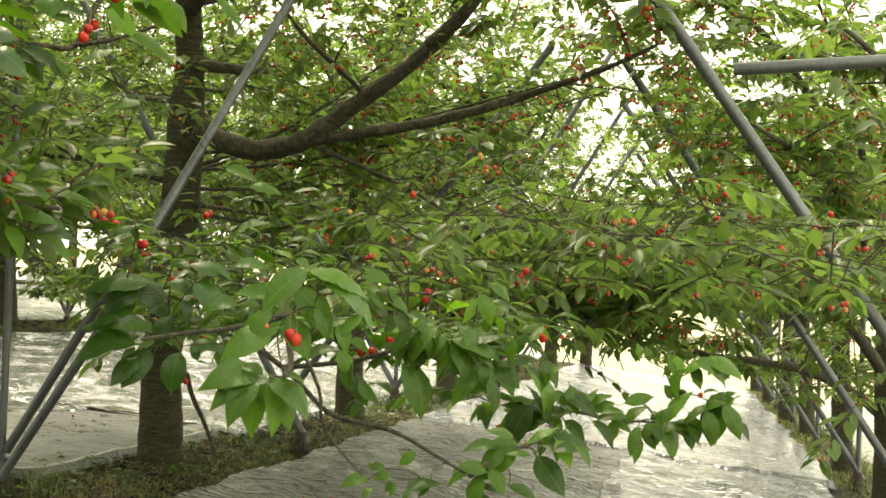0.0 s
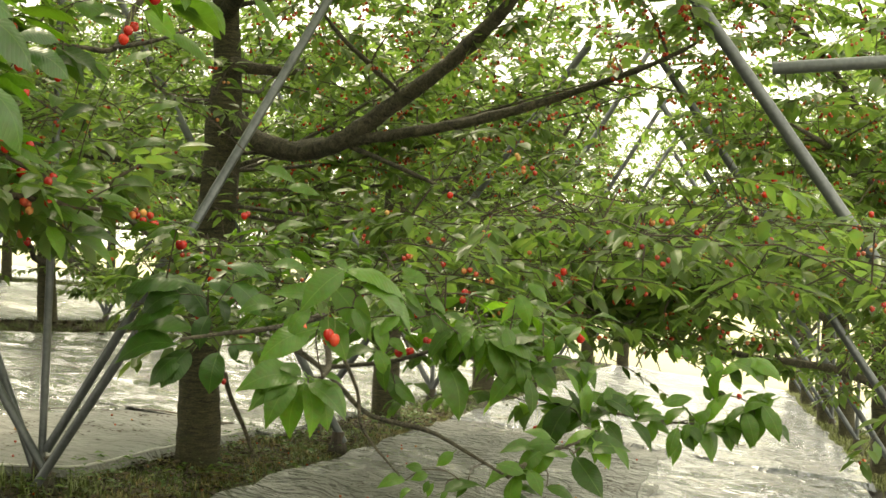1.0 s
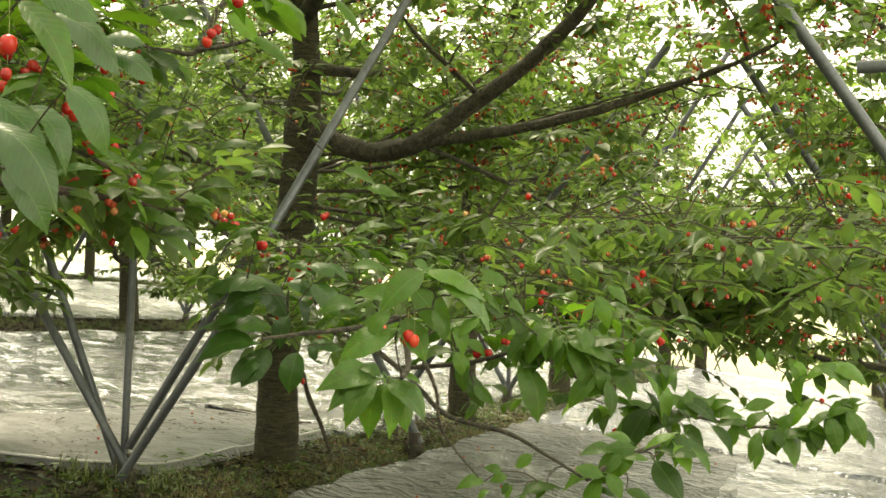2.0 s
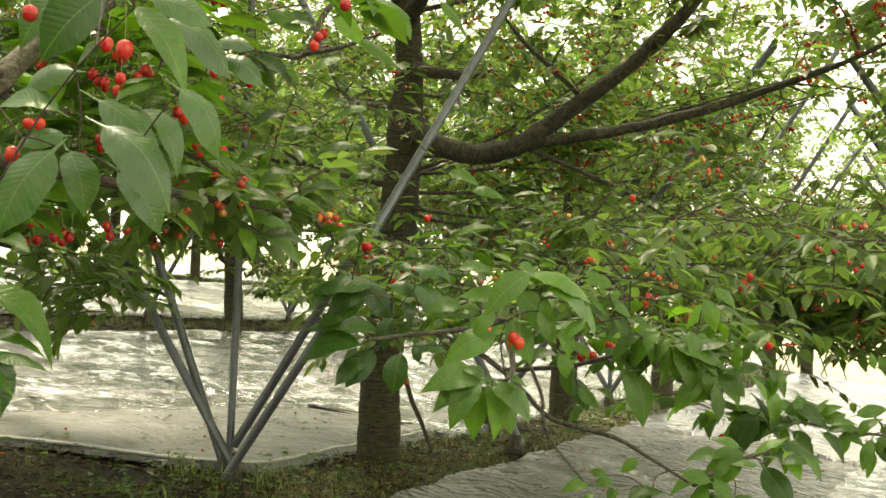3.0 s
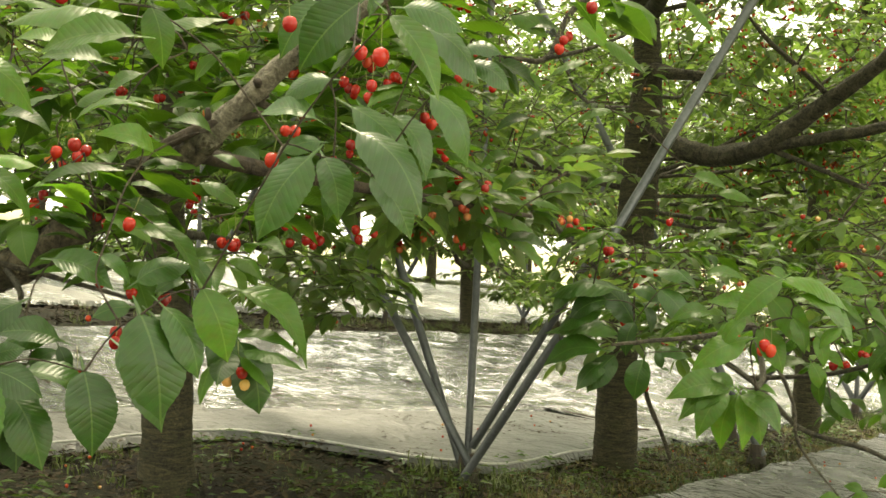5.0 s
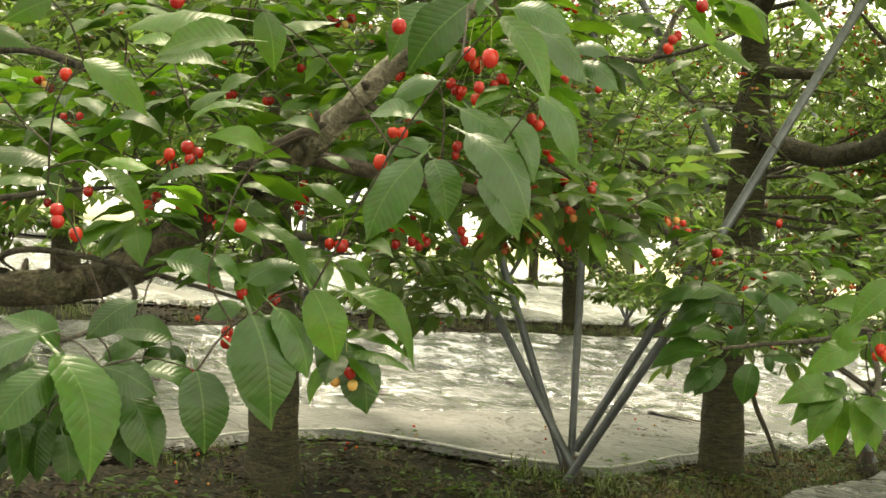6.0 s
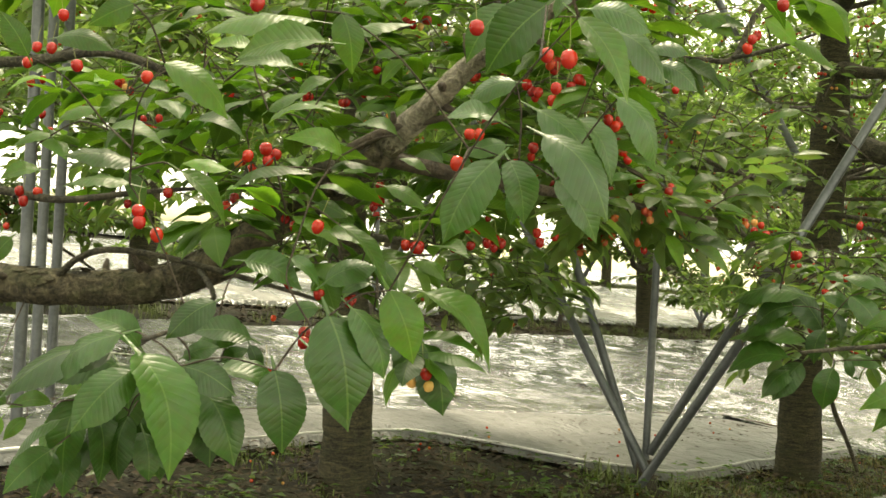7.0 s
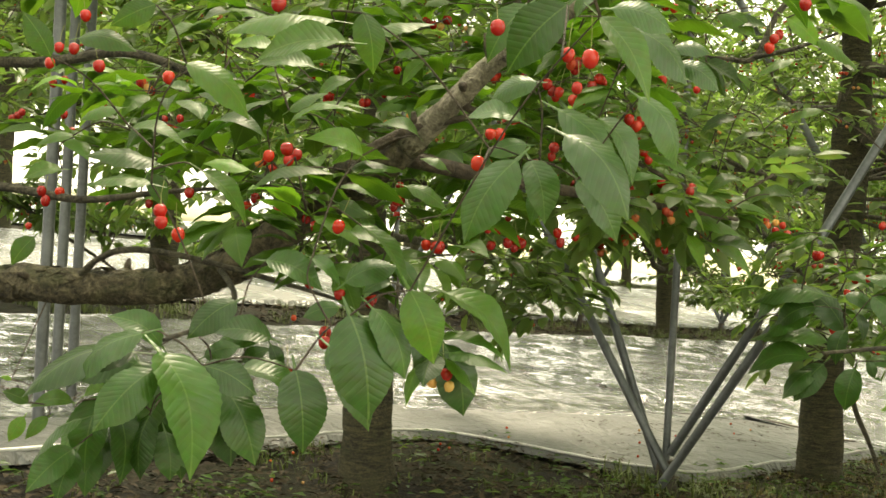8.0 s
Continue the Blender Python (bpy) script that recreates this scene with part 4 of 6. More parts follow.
A11 = smooth_path(stations(mid, [(*(-1.367, 6.602, 0.890), 0.012), (*(-0.756, 5.803, 0.790), 0.010), (*(-0.267, 5.203, 0.767), 0.009), (*(0.090, 4.903, 0.788), 0.007), (*(0.371, 4.702, 0.852), 0.004)]), 5)
limb_part(mid, A11, TWIG, 7, 170)
crown(mid, [A11[4:]], random.Random(65), 6.0, 0.86, 0.082, 0.12, clear(mid, 3.2), (0.2, 0.5))
behind = []
for k in range(7):
    path = limb_path(rng, Vector((0.03, 0.02, rng.uniform(1.1, 1.7))), 0.011, ROW_TURN - 1.35 + 0.28 * k, 2.6, rng.uniform(-0.1, 0.9))
    limb_part(mid, path, None, 7, 160 + k)
    behind.append(path)
crown(mid, behind, random.Random(64), 5.0, 0.95, 0.088, 0.22, open_lane(mid, 2.6), (0.3, 0.8))
crown(mid, limbs_a[-6:], random.Random(63), 7.0, 1.0, 0.09, 0.2, open_lane(mid, 2.6), (0.3, 0.7))
crown(mid, [A1[20:], A2[28:]], rng, 1.6, 1.0, 0.10, 0.6, clear(mid, 2.6), (0.12, 0.34))

# the tree on the left of the post, trunk low in the mulch
by = hero_tree(site(3.5, 3.2), "cherry tree with a stout ringed trunk behind hanging leaves")
trunk_part(by, stations(by, [(*(-2.497, 4.075, 0.081), 0.12), (*(-2.500, 4.074, 0.192), 0.103), (*(-2.505, 4.072, 0.333), 0.092), (*(-2.510, 4.070, 0.514), 0.086), (*(-2.525, 4.065, 0.776), 0.080), (*(-2.560, 4.086, 1.057), 0.070), (*(-2.585, 4.130, 1.406), 0.045), (*(-2.640, 4.217, 1.937), 0.032), (*(-2.735, 4.291, 2.488), 0.015)]), 16, seed=8)
limbs_b = []
rng = random.Random(22)
for k in range(9):
    path = limb_path(rng, Vector((0.0, 0, rng.uniform(1.2, 2.3))), 0.013, 2 * math.pi * k / 9, 2.1, rng.uniform(0.3, 1.7))
    limb_part(by, path, None, 8, 70 + k)
    limbs_b.append(path)
crown(by, limbs_b, rng, 4.5, 1.5, 0.10, 0.14, walled(by, 2.8), (0.3, 0.7))

# the tree beside the tripod, out of view but for its heavy limb
near = hero_tree(site(-0.5, 2.75), "cherry tree with a heavy mossy limb reaching across the view")
trunk_part(near, stations(near, [(*site(-0.5, 2.75, -0.1), 0.13), (*site(-0.5, 2.75, 0.25), 0.11), (*site(-0.48, 2.74, 0.8), 0.10), (*site(-0.45, 2.72, 1.2), 0.09), (*site(-0.5, 2.8, 1.9), 0.06), (*site(-0.6, 2.9, 2.8), 0.02)]), 14, seed=9)
D1 = smooth_path(stations(near, [(*site(-0.46, 2.73, 0.78), 0.05), (*(-2.475, 1.755, 0.856), 0.046), (*(-2.242, 1.857, 0.896), 0.042), (*(-2.095, 1.901, 0.916), 0.036), (*(-1.927, 1.934, 0.924), 0.035), (*(-1.744, 2.009, 0.936), 0.035), (*(-1.618, 2.042, 0.980), 0.036), (*(-1.513, 2.042, 1.048), 0.034), (*(-1.410, 2.040, 1.105), 0.032), (*(-1.320, 2.032, 1.159), 0.029), (*(-1.238, 2.019, 1.206), 0.025), (*(-1.130, 1.986, 1.279), 0.021), (*(-1.031, 1.960, 1.356), 0.018), (*(-0.933, 1.922, 1.404), 0.015), (*(-0.839, 1.893, 1.446), 0.012), (*(-0.745, 1.886, 1.517), 0.008)]), 5)
limb_part(near, D1[:52], MOSSY, 20, 91)
bark_scales(near, D1[:53], 1300, 95)
limb_part(near, D1[51:], PALE, 14, 93)
branch(near, [(*(-1.358, 2.012, 1.179), 0.014), (*(-1.295, 1.989, 1.203), 0.011), (*(-1.200, 1.983, 1.244), 0.009), (*(-1.089, 1.985, 1.268), 0.006), (*(-0.999, 1.977, 1.281), 0.003)], TWIG)
branch(near, [(*(-1.894, 1.929, 0.948), 0.008), (*(-1.837, 1.914, 0.981), 0.007), (*(-1.766, 1.907, 1.002), 0.0065), (*(-1.681, 1.930, 1.001), 0.006), (*(-1.566, 1.957, 0.983), 0.006), (*(-1.423, 1.976, 0.956), 0.004), (*(-1.232, 1.851, 0.944), 0.003)])
branch(near, [(*(-2.786, 2.158, 1.425), 0.016), (*(-2.315, 2.183, 1.409), 0.013), (*(-2.062, 2.204, 1.431), 0.011), (*(-1.862, 2.197, 1.381), 0.009), (*(-1.671, 2.185, 1.328), 0.005)])
branch(near, [(*(-2.408, 2.019, 1.118), 0.012), (*(-2.197, 2.017, 1.115), 0.010), (*(-1.985, 2.017, 1.096), 0.008), (*(-1.784, 2.011, 1.117), 0.006), (*(-1.602, 1.994, 1.131), 0.003)])
branch(near, [(*(-0.642, 2.962, 1.692), 0.007), (*(-0.740, 2.853, 1.632), 0.007), (*(-0.775, 2.811, 1.583), 0.007), (*(-0.804, 2.762, 1.484), 0.007), (*(-0.863, 2.730, 1.478), 0.005), (*(-0.938, 2.690, 1.482), 0.003)])
branch(near, [(*(-0.807, 2.760, 1.484), 0.006), (*(-0.722, 2.748, 1.498), 0.005), (*(-0.628, 2.742, 1.529), 0.003)])
branch(near, [(*(-1.637, 2.032, 0.977), 0.007), (*(-1.423, 1.806, 0.939), 0.005), (*(-1.269, 1.548, 0.915), 0.004), (*(-1.204, 1.367, 0.901), 0.003)])
D9 = smooth_path(stations(near, [(*(-1.246, 2.026, 1.201), 0.016), (*(-1.123, 2.250, 1.175), 0.012), (*(-0.982, 2.495, 1.157), 0.009), (*(-0.818, 2.753, 1.135), 0.004)]), 5)
limb_part(near, D9, TWIG, 7, 92)
limb_spurs = []
rng = random.Random(61)
for p, r in D1[14:]:
    if rng.random() < 0.9:
        d = unit(rng, -0.5, 0.9)
        limb_spurs.append(tube([(p + d * r * 0.7, 0.008), (p + d * (r + 0.012), 0.0075), (p + d * (r + rng.uniform(0.02, 0.045)) + unit(rng, -1, 1) * 0.006, 0.004)], 6))
mesh_object("spur", *joined(limb_spurs), TWIG, near, smooth=True)["kind"] = "stuff"
branch(near, [(*(-1.360, 1.988, 1.156), 0.011), (*(-1.315, 1.955, 1.173), 0.011), (*(-1.284, 1.938, 1.180), 0.010)])
low = branch(by, [(*(-2.507, 4.005, 1.052), 0.02), (*(-2.739, 4.901, 1.037), 0.015), (*(-2.873, 5.736, 0.948), 0.010), (*(-2.662, 5.961, 0.802), 0.004)])

# the tree across the lane whose limb hangs over the sheet
over = hero_tree(site(9.3, -1.38), "cherry tree across the lane with a low sweeping limb")
trunk_part(over, stations(over, [(*site(9.3, -1.38, -0.1), 0.12), (*site(9.3, -1.38, 0.12), 0.10), (*site(9.29, -1.37, 0.5), 0.088), (*site(9.28, -1.35, 0.9), 0.085), (*site(9.27, -1.33, 1.4), 0.06), (*site(9.25, -1.35, 2.2), 0.04), (*site(9.2, -1.3, 3.2), 0.015)]), 14, seed=15)
E1 = smooth_path(stations(over, [(*site(9.29, -1.37, 0.62), 0.038), (*(2.785, 8.807, 0.290), 0.031), (*(2.388, 8.506, 0.440), 0.027), (*(2.016, 8.205, 0.504), 0.023), (*(1.631, 7.905, 0.553), 0.018), (*(1.333, 7.604, 0.655), 0.014), (*(1.101, 7.403, 0.738), 0.006)]), 5)
E2 = smooth_path(stations(over, [(*site(9.28, -1.35, 0.9), 0.045), (*(2.478, 8.002, 0.818), 0.032), (*(1.876, 7.200, 1.047), 0.022), (*(1.299, 6.399, 1.173), 0.012), (*(0.940, 5.899, 1.179), 0.005)]), 5)
E3 = smooth_path(stations(over, [(*site(9.27, -1.34, 1.3), 0.04), (*(2.395, 7.597, 1.429), 0.028), (*(1.809, 6.595, 1.657), 0.018), (*(1.356, 5.794, 1.727), 0.006)]), 5)
E4 = smooth_path(stations(over, [(*site(9.27, -1.34, 1.3), 0.04), (*(2.679, 7.594, 1.773), 0.028), (*(2.126, 6.391, 2.101), 0.018), (*(1.657, 5.591, 2.158), 0.006)]), 5)
E5 = smooth_path(stations(over, [(*site(9.26, -1.34, 1.8), 0.04), (*(2.343, 8.191, 2.092), 0.028), (*(1.869, 7.788, 2.503), 0.020), (*(1.343, 7.386, 2.670), 0.012), (*(0.893, 7.185, 2.766), 0.005)]), 5)
limbs_e = [E1, E2, E3, E4, E5]
rng = random.Random(24)
for k in range(5):
    limbs_e.append(limb_path(rng, Vector((0.02, 0, rng.uniform(1.2, 2.4))), 0.035, 2 * math.pi * k / 5, 1.7, rng.uniform(0.3, 1.5)))
for i, path in enumerate(limbs_e):
    limb_part(over, path, None, 9, 80 + i)
crown(over, limbs_e, rng, 8.0, 0.86, 0.10, 0.30, clear(over, 6.3), (0.3, 0.75))
sprig(near, [(-1.210, 1.367, 0.883, -1.143, 1.361, 0.720, -31), (-1.204, 1.350, 0.862, -1.244, 1.283, 0.780, 14), (-1.254, 1.379, 0.905, -1.337, 1.329, 0.824, 46), (-1.288, 1.403, 0.876, -1.382, 1.292, 0.810, 49), (-1.271, 1.441, 0.884, -1.335, 1.397, 0.922, 35), (-1.299, 1.321, 0.788, -1.342, 1.283, 0.729, 58), (-1.350, 1.410, 0.807, -1.366, 1.404, 0.694, 23), (-1.336, 1.427, 0.791, -1.325, 1.432, 0.680, -23), (-1.295, 1.453, 0.781, -1.291, 1.436, 0.690, 31), (-1.285, 1.477, 0.756, -1.268, 1.473, 0.687, -23), (-1.218, 1.489, 0.831, -1.182, 1.500, 0.715, -35), (-1.179, 1.476, 0.828, -1.128, 1.485, 0.726, -14), (-1.175, 1.415, 0.866, -1.107, 1.451, 0.830, -20), (-1.159, 1.479, 0.860, -1.083, 1.544, 0.795, -52)], 1, MATURE)
sprig(near, [(-1.070, 1.486, 0.866, -1.052, 1.488, 0.753, -14), (-1.234, 1.493, 0.869, -1.192, 1.521, 0.886, -14), (-1.234, 1.583, 0.857, -1.204, 1.614, 0.877, -14), (-1.194, 1.599, 0.884, -1.185, 1.610, 0.840, -14), (-1.171, 1.477, 0.954, -1.218, 1.432, 0.898, 14), (-1.180, 1.579, 0.896, -1.251, 1.522, 0.902, 35), (-1.342, 1.354, 0.738, -1.375, 1.301, 0.680, 14), (-1.349, 1.366, 0.732, -1.357, 1.342, 0.663, 14), (-1.374, 1.432, 0.729, -1.372, 1.413, 0.658, 23), (-1.306, 1.551, 0.749, -1.299, 1.537, 0.675, 31), (-1.383, 1.511, 0.795, -1.379, 1.514, 0.710, -20), (-1.286, 1.545, 0.769, -1.258, 1.569, 0.709, -31), (-1.326, 1.532, 0.800, -1.325, 1.500, 0.709, 23), (-1.398, 1.499, 0.748, -1.396, 1.467, 0.672, 31)], 2, MATURE)
sprig(near, [(-1.392, 1.404, 0.786, -1.386, 1.422, 0.710, -52), (-1.281, 1.491, 0.738, -1.256, 1.509, 0.697, -14), (-1.350, 1.487, 0.788, -1.358, 1.451, 0.715, 41), (-1.208, 1.591, 0.895, -1.270, 1.561, 0.879, 25), (-1.263, 1.553, 0.827, -1.201, 1.575, 0.739, -31), (-1.307, 1.508, 0.752, -1.341, 1.485, 0.715, 41), (-1.345, 1.481, 0.852, -1.314, 1.467, 0.736, -34), (-1.288, 1.569, 0.866, -1.257, 1.585, 0.848, -25), (-1.216, 1.567, 0.860, -1.129, 1.594, 0.824, -56), (-1.393, 1.485, 0.789, -1.437, 1.426, 0.703, 30), (-1.363, 1.500, 0.846, -1.446, 1.429, 0.826, 19), (-1.365, 1.507, 0.785, -1.371, 1.478, 0.691, 17), (-1.257, 1.556, 0.844, -1.218, 1.592, 0.765, -42)], 3, MATURE)
sprig(near, [(-1.876, 1.789, 0.707, -1.910, 1.756, 0.727, 14), (-1.910, 1.813, 0.673, -1.925, 1.792, 0.626, 14), (-1.868, 1.833, 0.676, -1.899, 1.809, 0.632, 14), (-1.837, 1.864, 0.705, -1.898, 1.815, 0.692, 35), (-1.919, 1.786, 0.746, -1.932, 1.770, 0.750, 14), (-1.821, 1.879, 0.719, -1.766, 1.919, 0.732, -44)], 5)
sprig(near, [(-0.998, 1.504, 0.947, -0.959, 1.503, 0.808, -14), (-0.976, 1.526, 0.958, -0.930, 1.545, 0.863, -35), (-0.974, 1.737, 0.899, -0.944, 1.755, 0.792, -23), (-1.089, 1.598, 0.893, -1.025, 1.615, 0.773, -35), (-1.011, 1.713, 0.905, -1.003, 1.732, 0.836, -43), (-1.072, 1.605, 0.987, -1.014, 1.657, 1.013, -31), (-1.077, 1.521, 1.021, -1.047, 1.552, 0.982, -31), (-1.093, 1.623, 0.948, -1.143, 1.603, 0.930, 14), (-1.213, 1.602, 1.010, -1.146, 1.659, 0.968, -31), (-1.037, 1.688, 1.021, -1.010, 1.709, 0.977, -14), (-1.037, 1.773, 0.936, -1.013, 1.784, 0.867, -35), (-1.082, 1.670, 0.935, -1.039, 1.708, 0.851, -35), (-1.064, 1.719, 0.987, -1.099, 1.695, 0.967, 23)], 8, MATURE)
sprig(near, [(-0.931, 1.547, 0.985, -0.903, 1.575, 0.885, -14), (-0.997, 1.779, 0.974, -0.909, 1.840, 0.854, -52), (-0.621, 1.408, 1.325, -0.565, 1.434, 1.228, -31)], 11, YOUNG)
sprig(near, [(-0.720, 1.540, 1.367, -0.801, 1.541, 1.278, 20), (-0.804, 1.603, 1.381, -0.856, 1.592, 1.301, 35), (-0.817, 1.673, 1.286, -0.883, 1.658, 1.255, 31), (-0.829, 1.654, 1.229, -0.910, 1.639, 1.229, 43), (-0.819, 1.655, 1.196, -0.872, 1.637, 1.178, 14), (-0.809, 1.601, 1.170, -0.869, 1.578, 1.053, 26), (-0.811, 1.653, 1.174, -0.788, 1.662, 1.086, -14), (-0.733, 1.591, 1.205, -0.651, 1.624, 1.095, -39), (-0.758, 1.701, 1.152, -0.707, 1.736, 1.065, -23), (-0.811, 1.744, 1.255, -0.739, 1.803, 1.152, -52), (-0.661, 1.667, 1.264, -0.620, 1.714, 1.174, -43), (-0.691, 1.626, 1.377, -0.623, 1.674, 1.351, -31), (-0.730, 1.782, 1.380, -0.654, 1.847, 1.303, -52), (-0.720, 1.964, 1.376, -0.664, 1.987, 1.371, -49)], 12, MATURE)
sprig(near, [(-0.719, 1.993, 1.358, -0.660, 2.029, 1.318, -35), (-0.823, 1.815, 1.259, -0.792, 1.847, 1.177, -35), (-0.797, 1.865, 1.256, -0.743, 1.882, 1.155, -46), (-0.796, 1.978, 1.159, -0.725, 1.991, 1.171, -52), (-0.790, 1.738, 1.389, -0.743, 1.743, 1.429, -35), (-0.842, 1.813, 1.147, -0.877, 1.814, 1.086, 35)], 13, MATURE)
sprig(near, [(-0.966, 1.442, 1.346, -0.955, 1.458, 1.268, -14), (-0.959, 1.395, 1.301, -1.069, 1.358, 1.274, 52), (-1.021, 1.460, 1.342, -1.125, 1.362, 1.310, 63), (-1.131, 1.580, 1.297, -1.215, 1.547, 1.296, 58), (-1.265, 1.383, 1.357, -1.310, 1.345, 1.322, 14), (-1.356, 1.335, 1.305, -1.288, 1.376, 1.291, -39), (-1.232, 1.415, 1.280, -1.179, 1.494, 1.211, -49), (-1.267, 1.539, 1.215, -1.207, 1.576, 1.191, -49), (-1.219, 1.647, 1.242, -1.161, 1.666, 1.270, -46), (-1.184, 1.600, 1.216, -1.084, 1.644, 1.237, -58), (-1.073, 1.633, 1.174, -1.137, 1.575, 1.192, 43), (-1.308, 1.459, 1.143, -1.376, 1.380, 1.146, 58), (-1.285, 1.418, 1.112, -1.355, 1.360, 1.102, 52), (-1.335, 1.467, 1.128, -1.318, 1.488, 1.077, -14)], 16)
sprig(near, [(-1.189, 1.411, 1.131, -1.151, 1.464, 1.059, -43), (-1.303, 1.665, 1.150, -1.356, 1.618, 1.154, 58), (-1.399, 1.495, 1.194, -1.324, 1.540, 1.169, -52), (-1.241, 1.599, 1.121, -1.129, 1.647, 1.145, -66), (-1.156, 1.703, 1.127, -1.108, 1.730, 1.114, -52), (-1.150, 1.696, 1.104, -1.116, 1.729, 1.084, -20), (-0.990, 1.648, 1.206, -1.035, 1.611, 1.217, 52), (-0.972, 1.709, 1.162, -1.009, 1.690, 1.175, 46), (-1.068, 1.703, 1.331, -1.018, 1.718, 1.338, -43), (-1.043, 1.750, 1.331, -1.076, 1.742, 1.291, 31), (-1.112, 1.705, 1.367, -1.041, 1.772, 1.390, -55), (-1.062, 1.750, 1.136, -1.012, 1.791, 1.103, -35), (-1.162, 1.806, 1.123, -1.213, 1.774, 1.133, 52), (-1.111, 1.671, 1.061, -1.058, 1.718, 1.039, -31)], 17)
sprig(near, [(-1.048, 1.601, 1.070, -0.976, 1.618, 0.977, -49), (-1.178, 1.639, 1.005, -1.130, 1.673, 1.026, -46), (-1.538, 1.522, 1.187, -1.583, 1.485, 1.163, 52), (-1.484, 1.567, 1.236, -1.530, 1.524, 1.210, 52), (-1.538, 1.501, 1.132, -1.574, 1.456, 1.112, 52), (-1.567, 1.479, 1.024, -1.586, 1.454, 0.979, 14), (-1.452, 1.380, 1.288, -1.475, 1.344, 1.347, 23), (-1.334, 1.663, 1.293, -1.394, 1.640, 1.281, 52), (-1.273, 1.681, 1.340, -1.343, 1.656, 1.342, 58), (-1.195, 1.777, 1.307, -1.235, 1.744, 1.270, 46)], 18)
fruits(near, [(-0.753, 1.629, 1.316), (-0.621, 1.386, 1.273), (-0.812, 1.528, 1.337), (-0.860, 1.925, 1.310), (-0.904, 2.011, 1.301), (-0.886, 2.018, 1.305), (-0.986, 1.876, 1.230), (-1.013, 1.968, 1.239), (-0.892, 1.657, 1.168), (-1.018, 2.208, 1.237), (-0.892, 2.253, 1.295), (-0.880, 2.259, 1.283), (-0.951, 2.368, 1.290), (-0.916, 2.379, 1.305), (-1.006, 2.668, 1.269), (-0.997, 2.673, 1.253), (-1.025, 2.853, 1.213), (-1.007, 2.859, 1.213), (-1.110, 3.038, 1.188), (-1.096, 3.043, 1.177), (-0.973, 2.872, 1.186), (-1.023, 3.065, 1.212), (-1.202, 2.426, 1.057), (-1.189, 2.432, 1.064), (-1.175, 2.438, 1.057), (-1.257, 2.574, 1.046), (-1.113, 2.466, 1.084), (-1.105, 2.469, 1.064), (-1.137, 2.626, 1.078), (-1.277, 2.977, 1.053), (-1.406, 2.316, 1.161), (-1.340, 2.193, 1.127)], 41, 0.0205)
fruits(near, [(-1.796, 2.975, 1.112), (-1.578, 2.577, 1.438), (-1.651, 2.544, 1.359), (-1.640, 2.550, 1.360), (-2.105, 3.437, 1.453), (-0.987, 1.288, 1.330), (-1.473, 1.661, 1.296), (-1.717, 1.716, 1.415), (-1.556, 1.585, 1.304), (-1.763, 1.687, 1.327), (-1.733, 1.712, 1.356), (-1.939, 1.882, 1.388), (-1.661, 2.132, 1.330), (-1.217, 1.641, 1.181), (-1.316, 1.795, 1.174), (-1.306, 1.802, 1.184), (-1.344, 1.775, 1.179), (-1.219, 1.362, 1.073), (-1.217, 1.363, 1.058), (-1.292, 1.487, 1.042), (-1.513, 1.779, 1.112), (-2.080, 1.992, 1.110), (-2.073, 1.999, 1.090), (-2.053, 2.018, 1.109), (-2.943, 2.798, 1.025), (-1.101, 1.627, 1.067), (-1.357, 2.034, 0.982), (-1.671, 2.546, 0.944), (-1.153, 1.681, 0.903), (-1.108, 1.614, 0.895), (-1.298, 1.795, 0.818), (-2.330, 3.305, 0.788)], 42, 0.0205)
fruits(near, [(-1.655, 2.347, 1.000), (-2.571, 2.730, 1.095), (-2.291, 2.611, 1.324), (-2.280, 2.622, 1.306), (-2.269, 2.632, 1.300), (-2.261, 2.636, 1.329), (-2.755, 2.535, 1.315), (-2.745, 2.545, 1.324), (-2.735, 2.555, 1.333), (-2.645, 2.649, 1.293), (-2.658, 2.633, 1.337), (-2.150, 2.438, 1.229)], 43, 0.0205)
fruits(mid, [(-0.955, 3.087, 1.185), (-0.945, 3.090, 1.194), (-0.935, 3.093, 1.187), (-1.102, 3.557, 1.243), (-1.133, 3.871, 1.207), (-1.088, 3.048, 1.078), (-1.078, 3.052, 1.061), (-0.946, 3.602, 1.154), (-0.927, 3.607, 1.147), (-0.911, 3.611, 1.125), (-1.039, 3.898, 1.153), (-0.656, 2.309, 1.431), (-0.647, 2.309, 1.446), (-0.549, 2.101, 1.466), (-0.672, 2.431, 1.475), (-1.017, 3.046, 1.451), (-1.020, 2.840, 1.389), (-0.974, 2.663, 1.424)], 45, 0.0195)

# low twigs of the middle tree that reach towards the tripod
branch(mid, [(*(-1.401, 6.553, 0.718), 0.0125), (*(-0.716, 4.603, 0.751), 0.0096), (*(-0.384, 3.203, 0.780), 0.0072), (*(-0.295, 2.903, 0.758), 0.0062), (*(-0.218, 2.753, 0.722), 0.0058), (*(-0.091, 2.603, 0.715), 0.0048), (*(-0.010, 2.503, 0.690), 0.0038), (*(0.067, 2.454, 0.655), 0.0024)])
branch(mid, [(*(-0.310, 2.601, 0.935), 0.0048), (*(-0.253, 2.352, 0.897), 0.0038), (*(-0.209, 2.302, 0.821), 0.0034), (*(-0.196, 2.303, 0.752), 0.0029), (*(-0.130, 2.354, 0.664), 0.0014)])
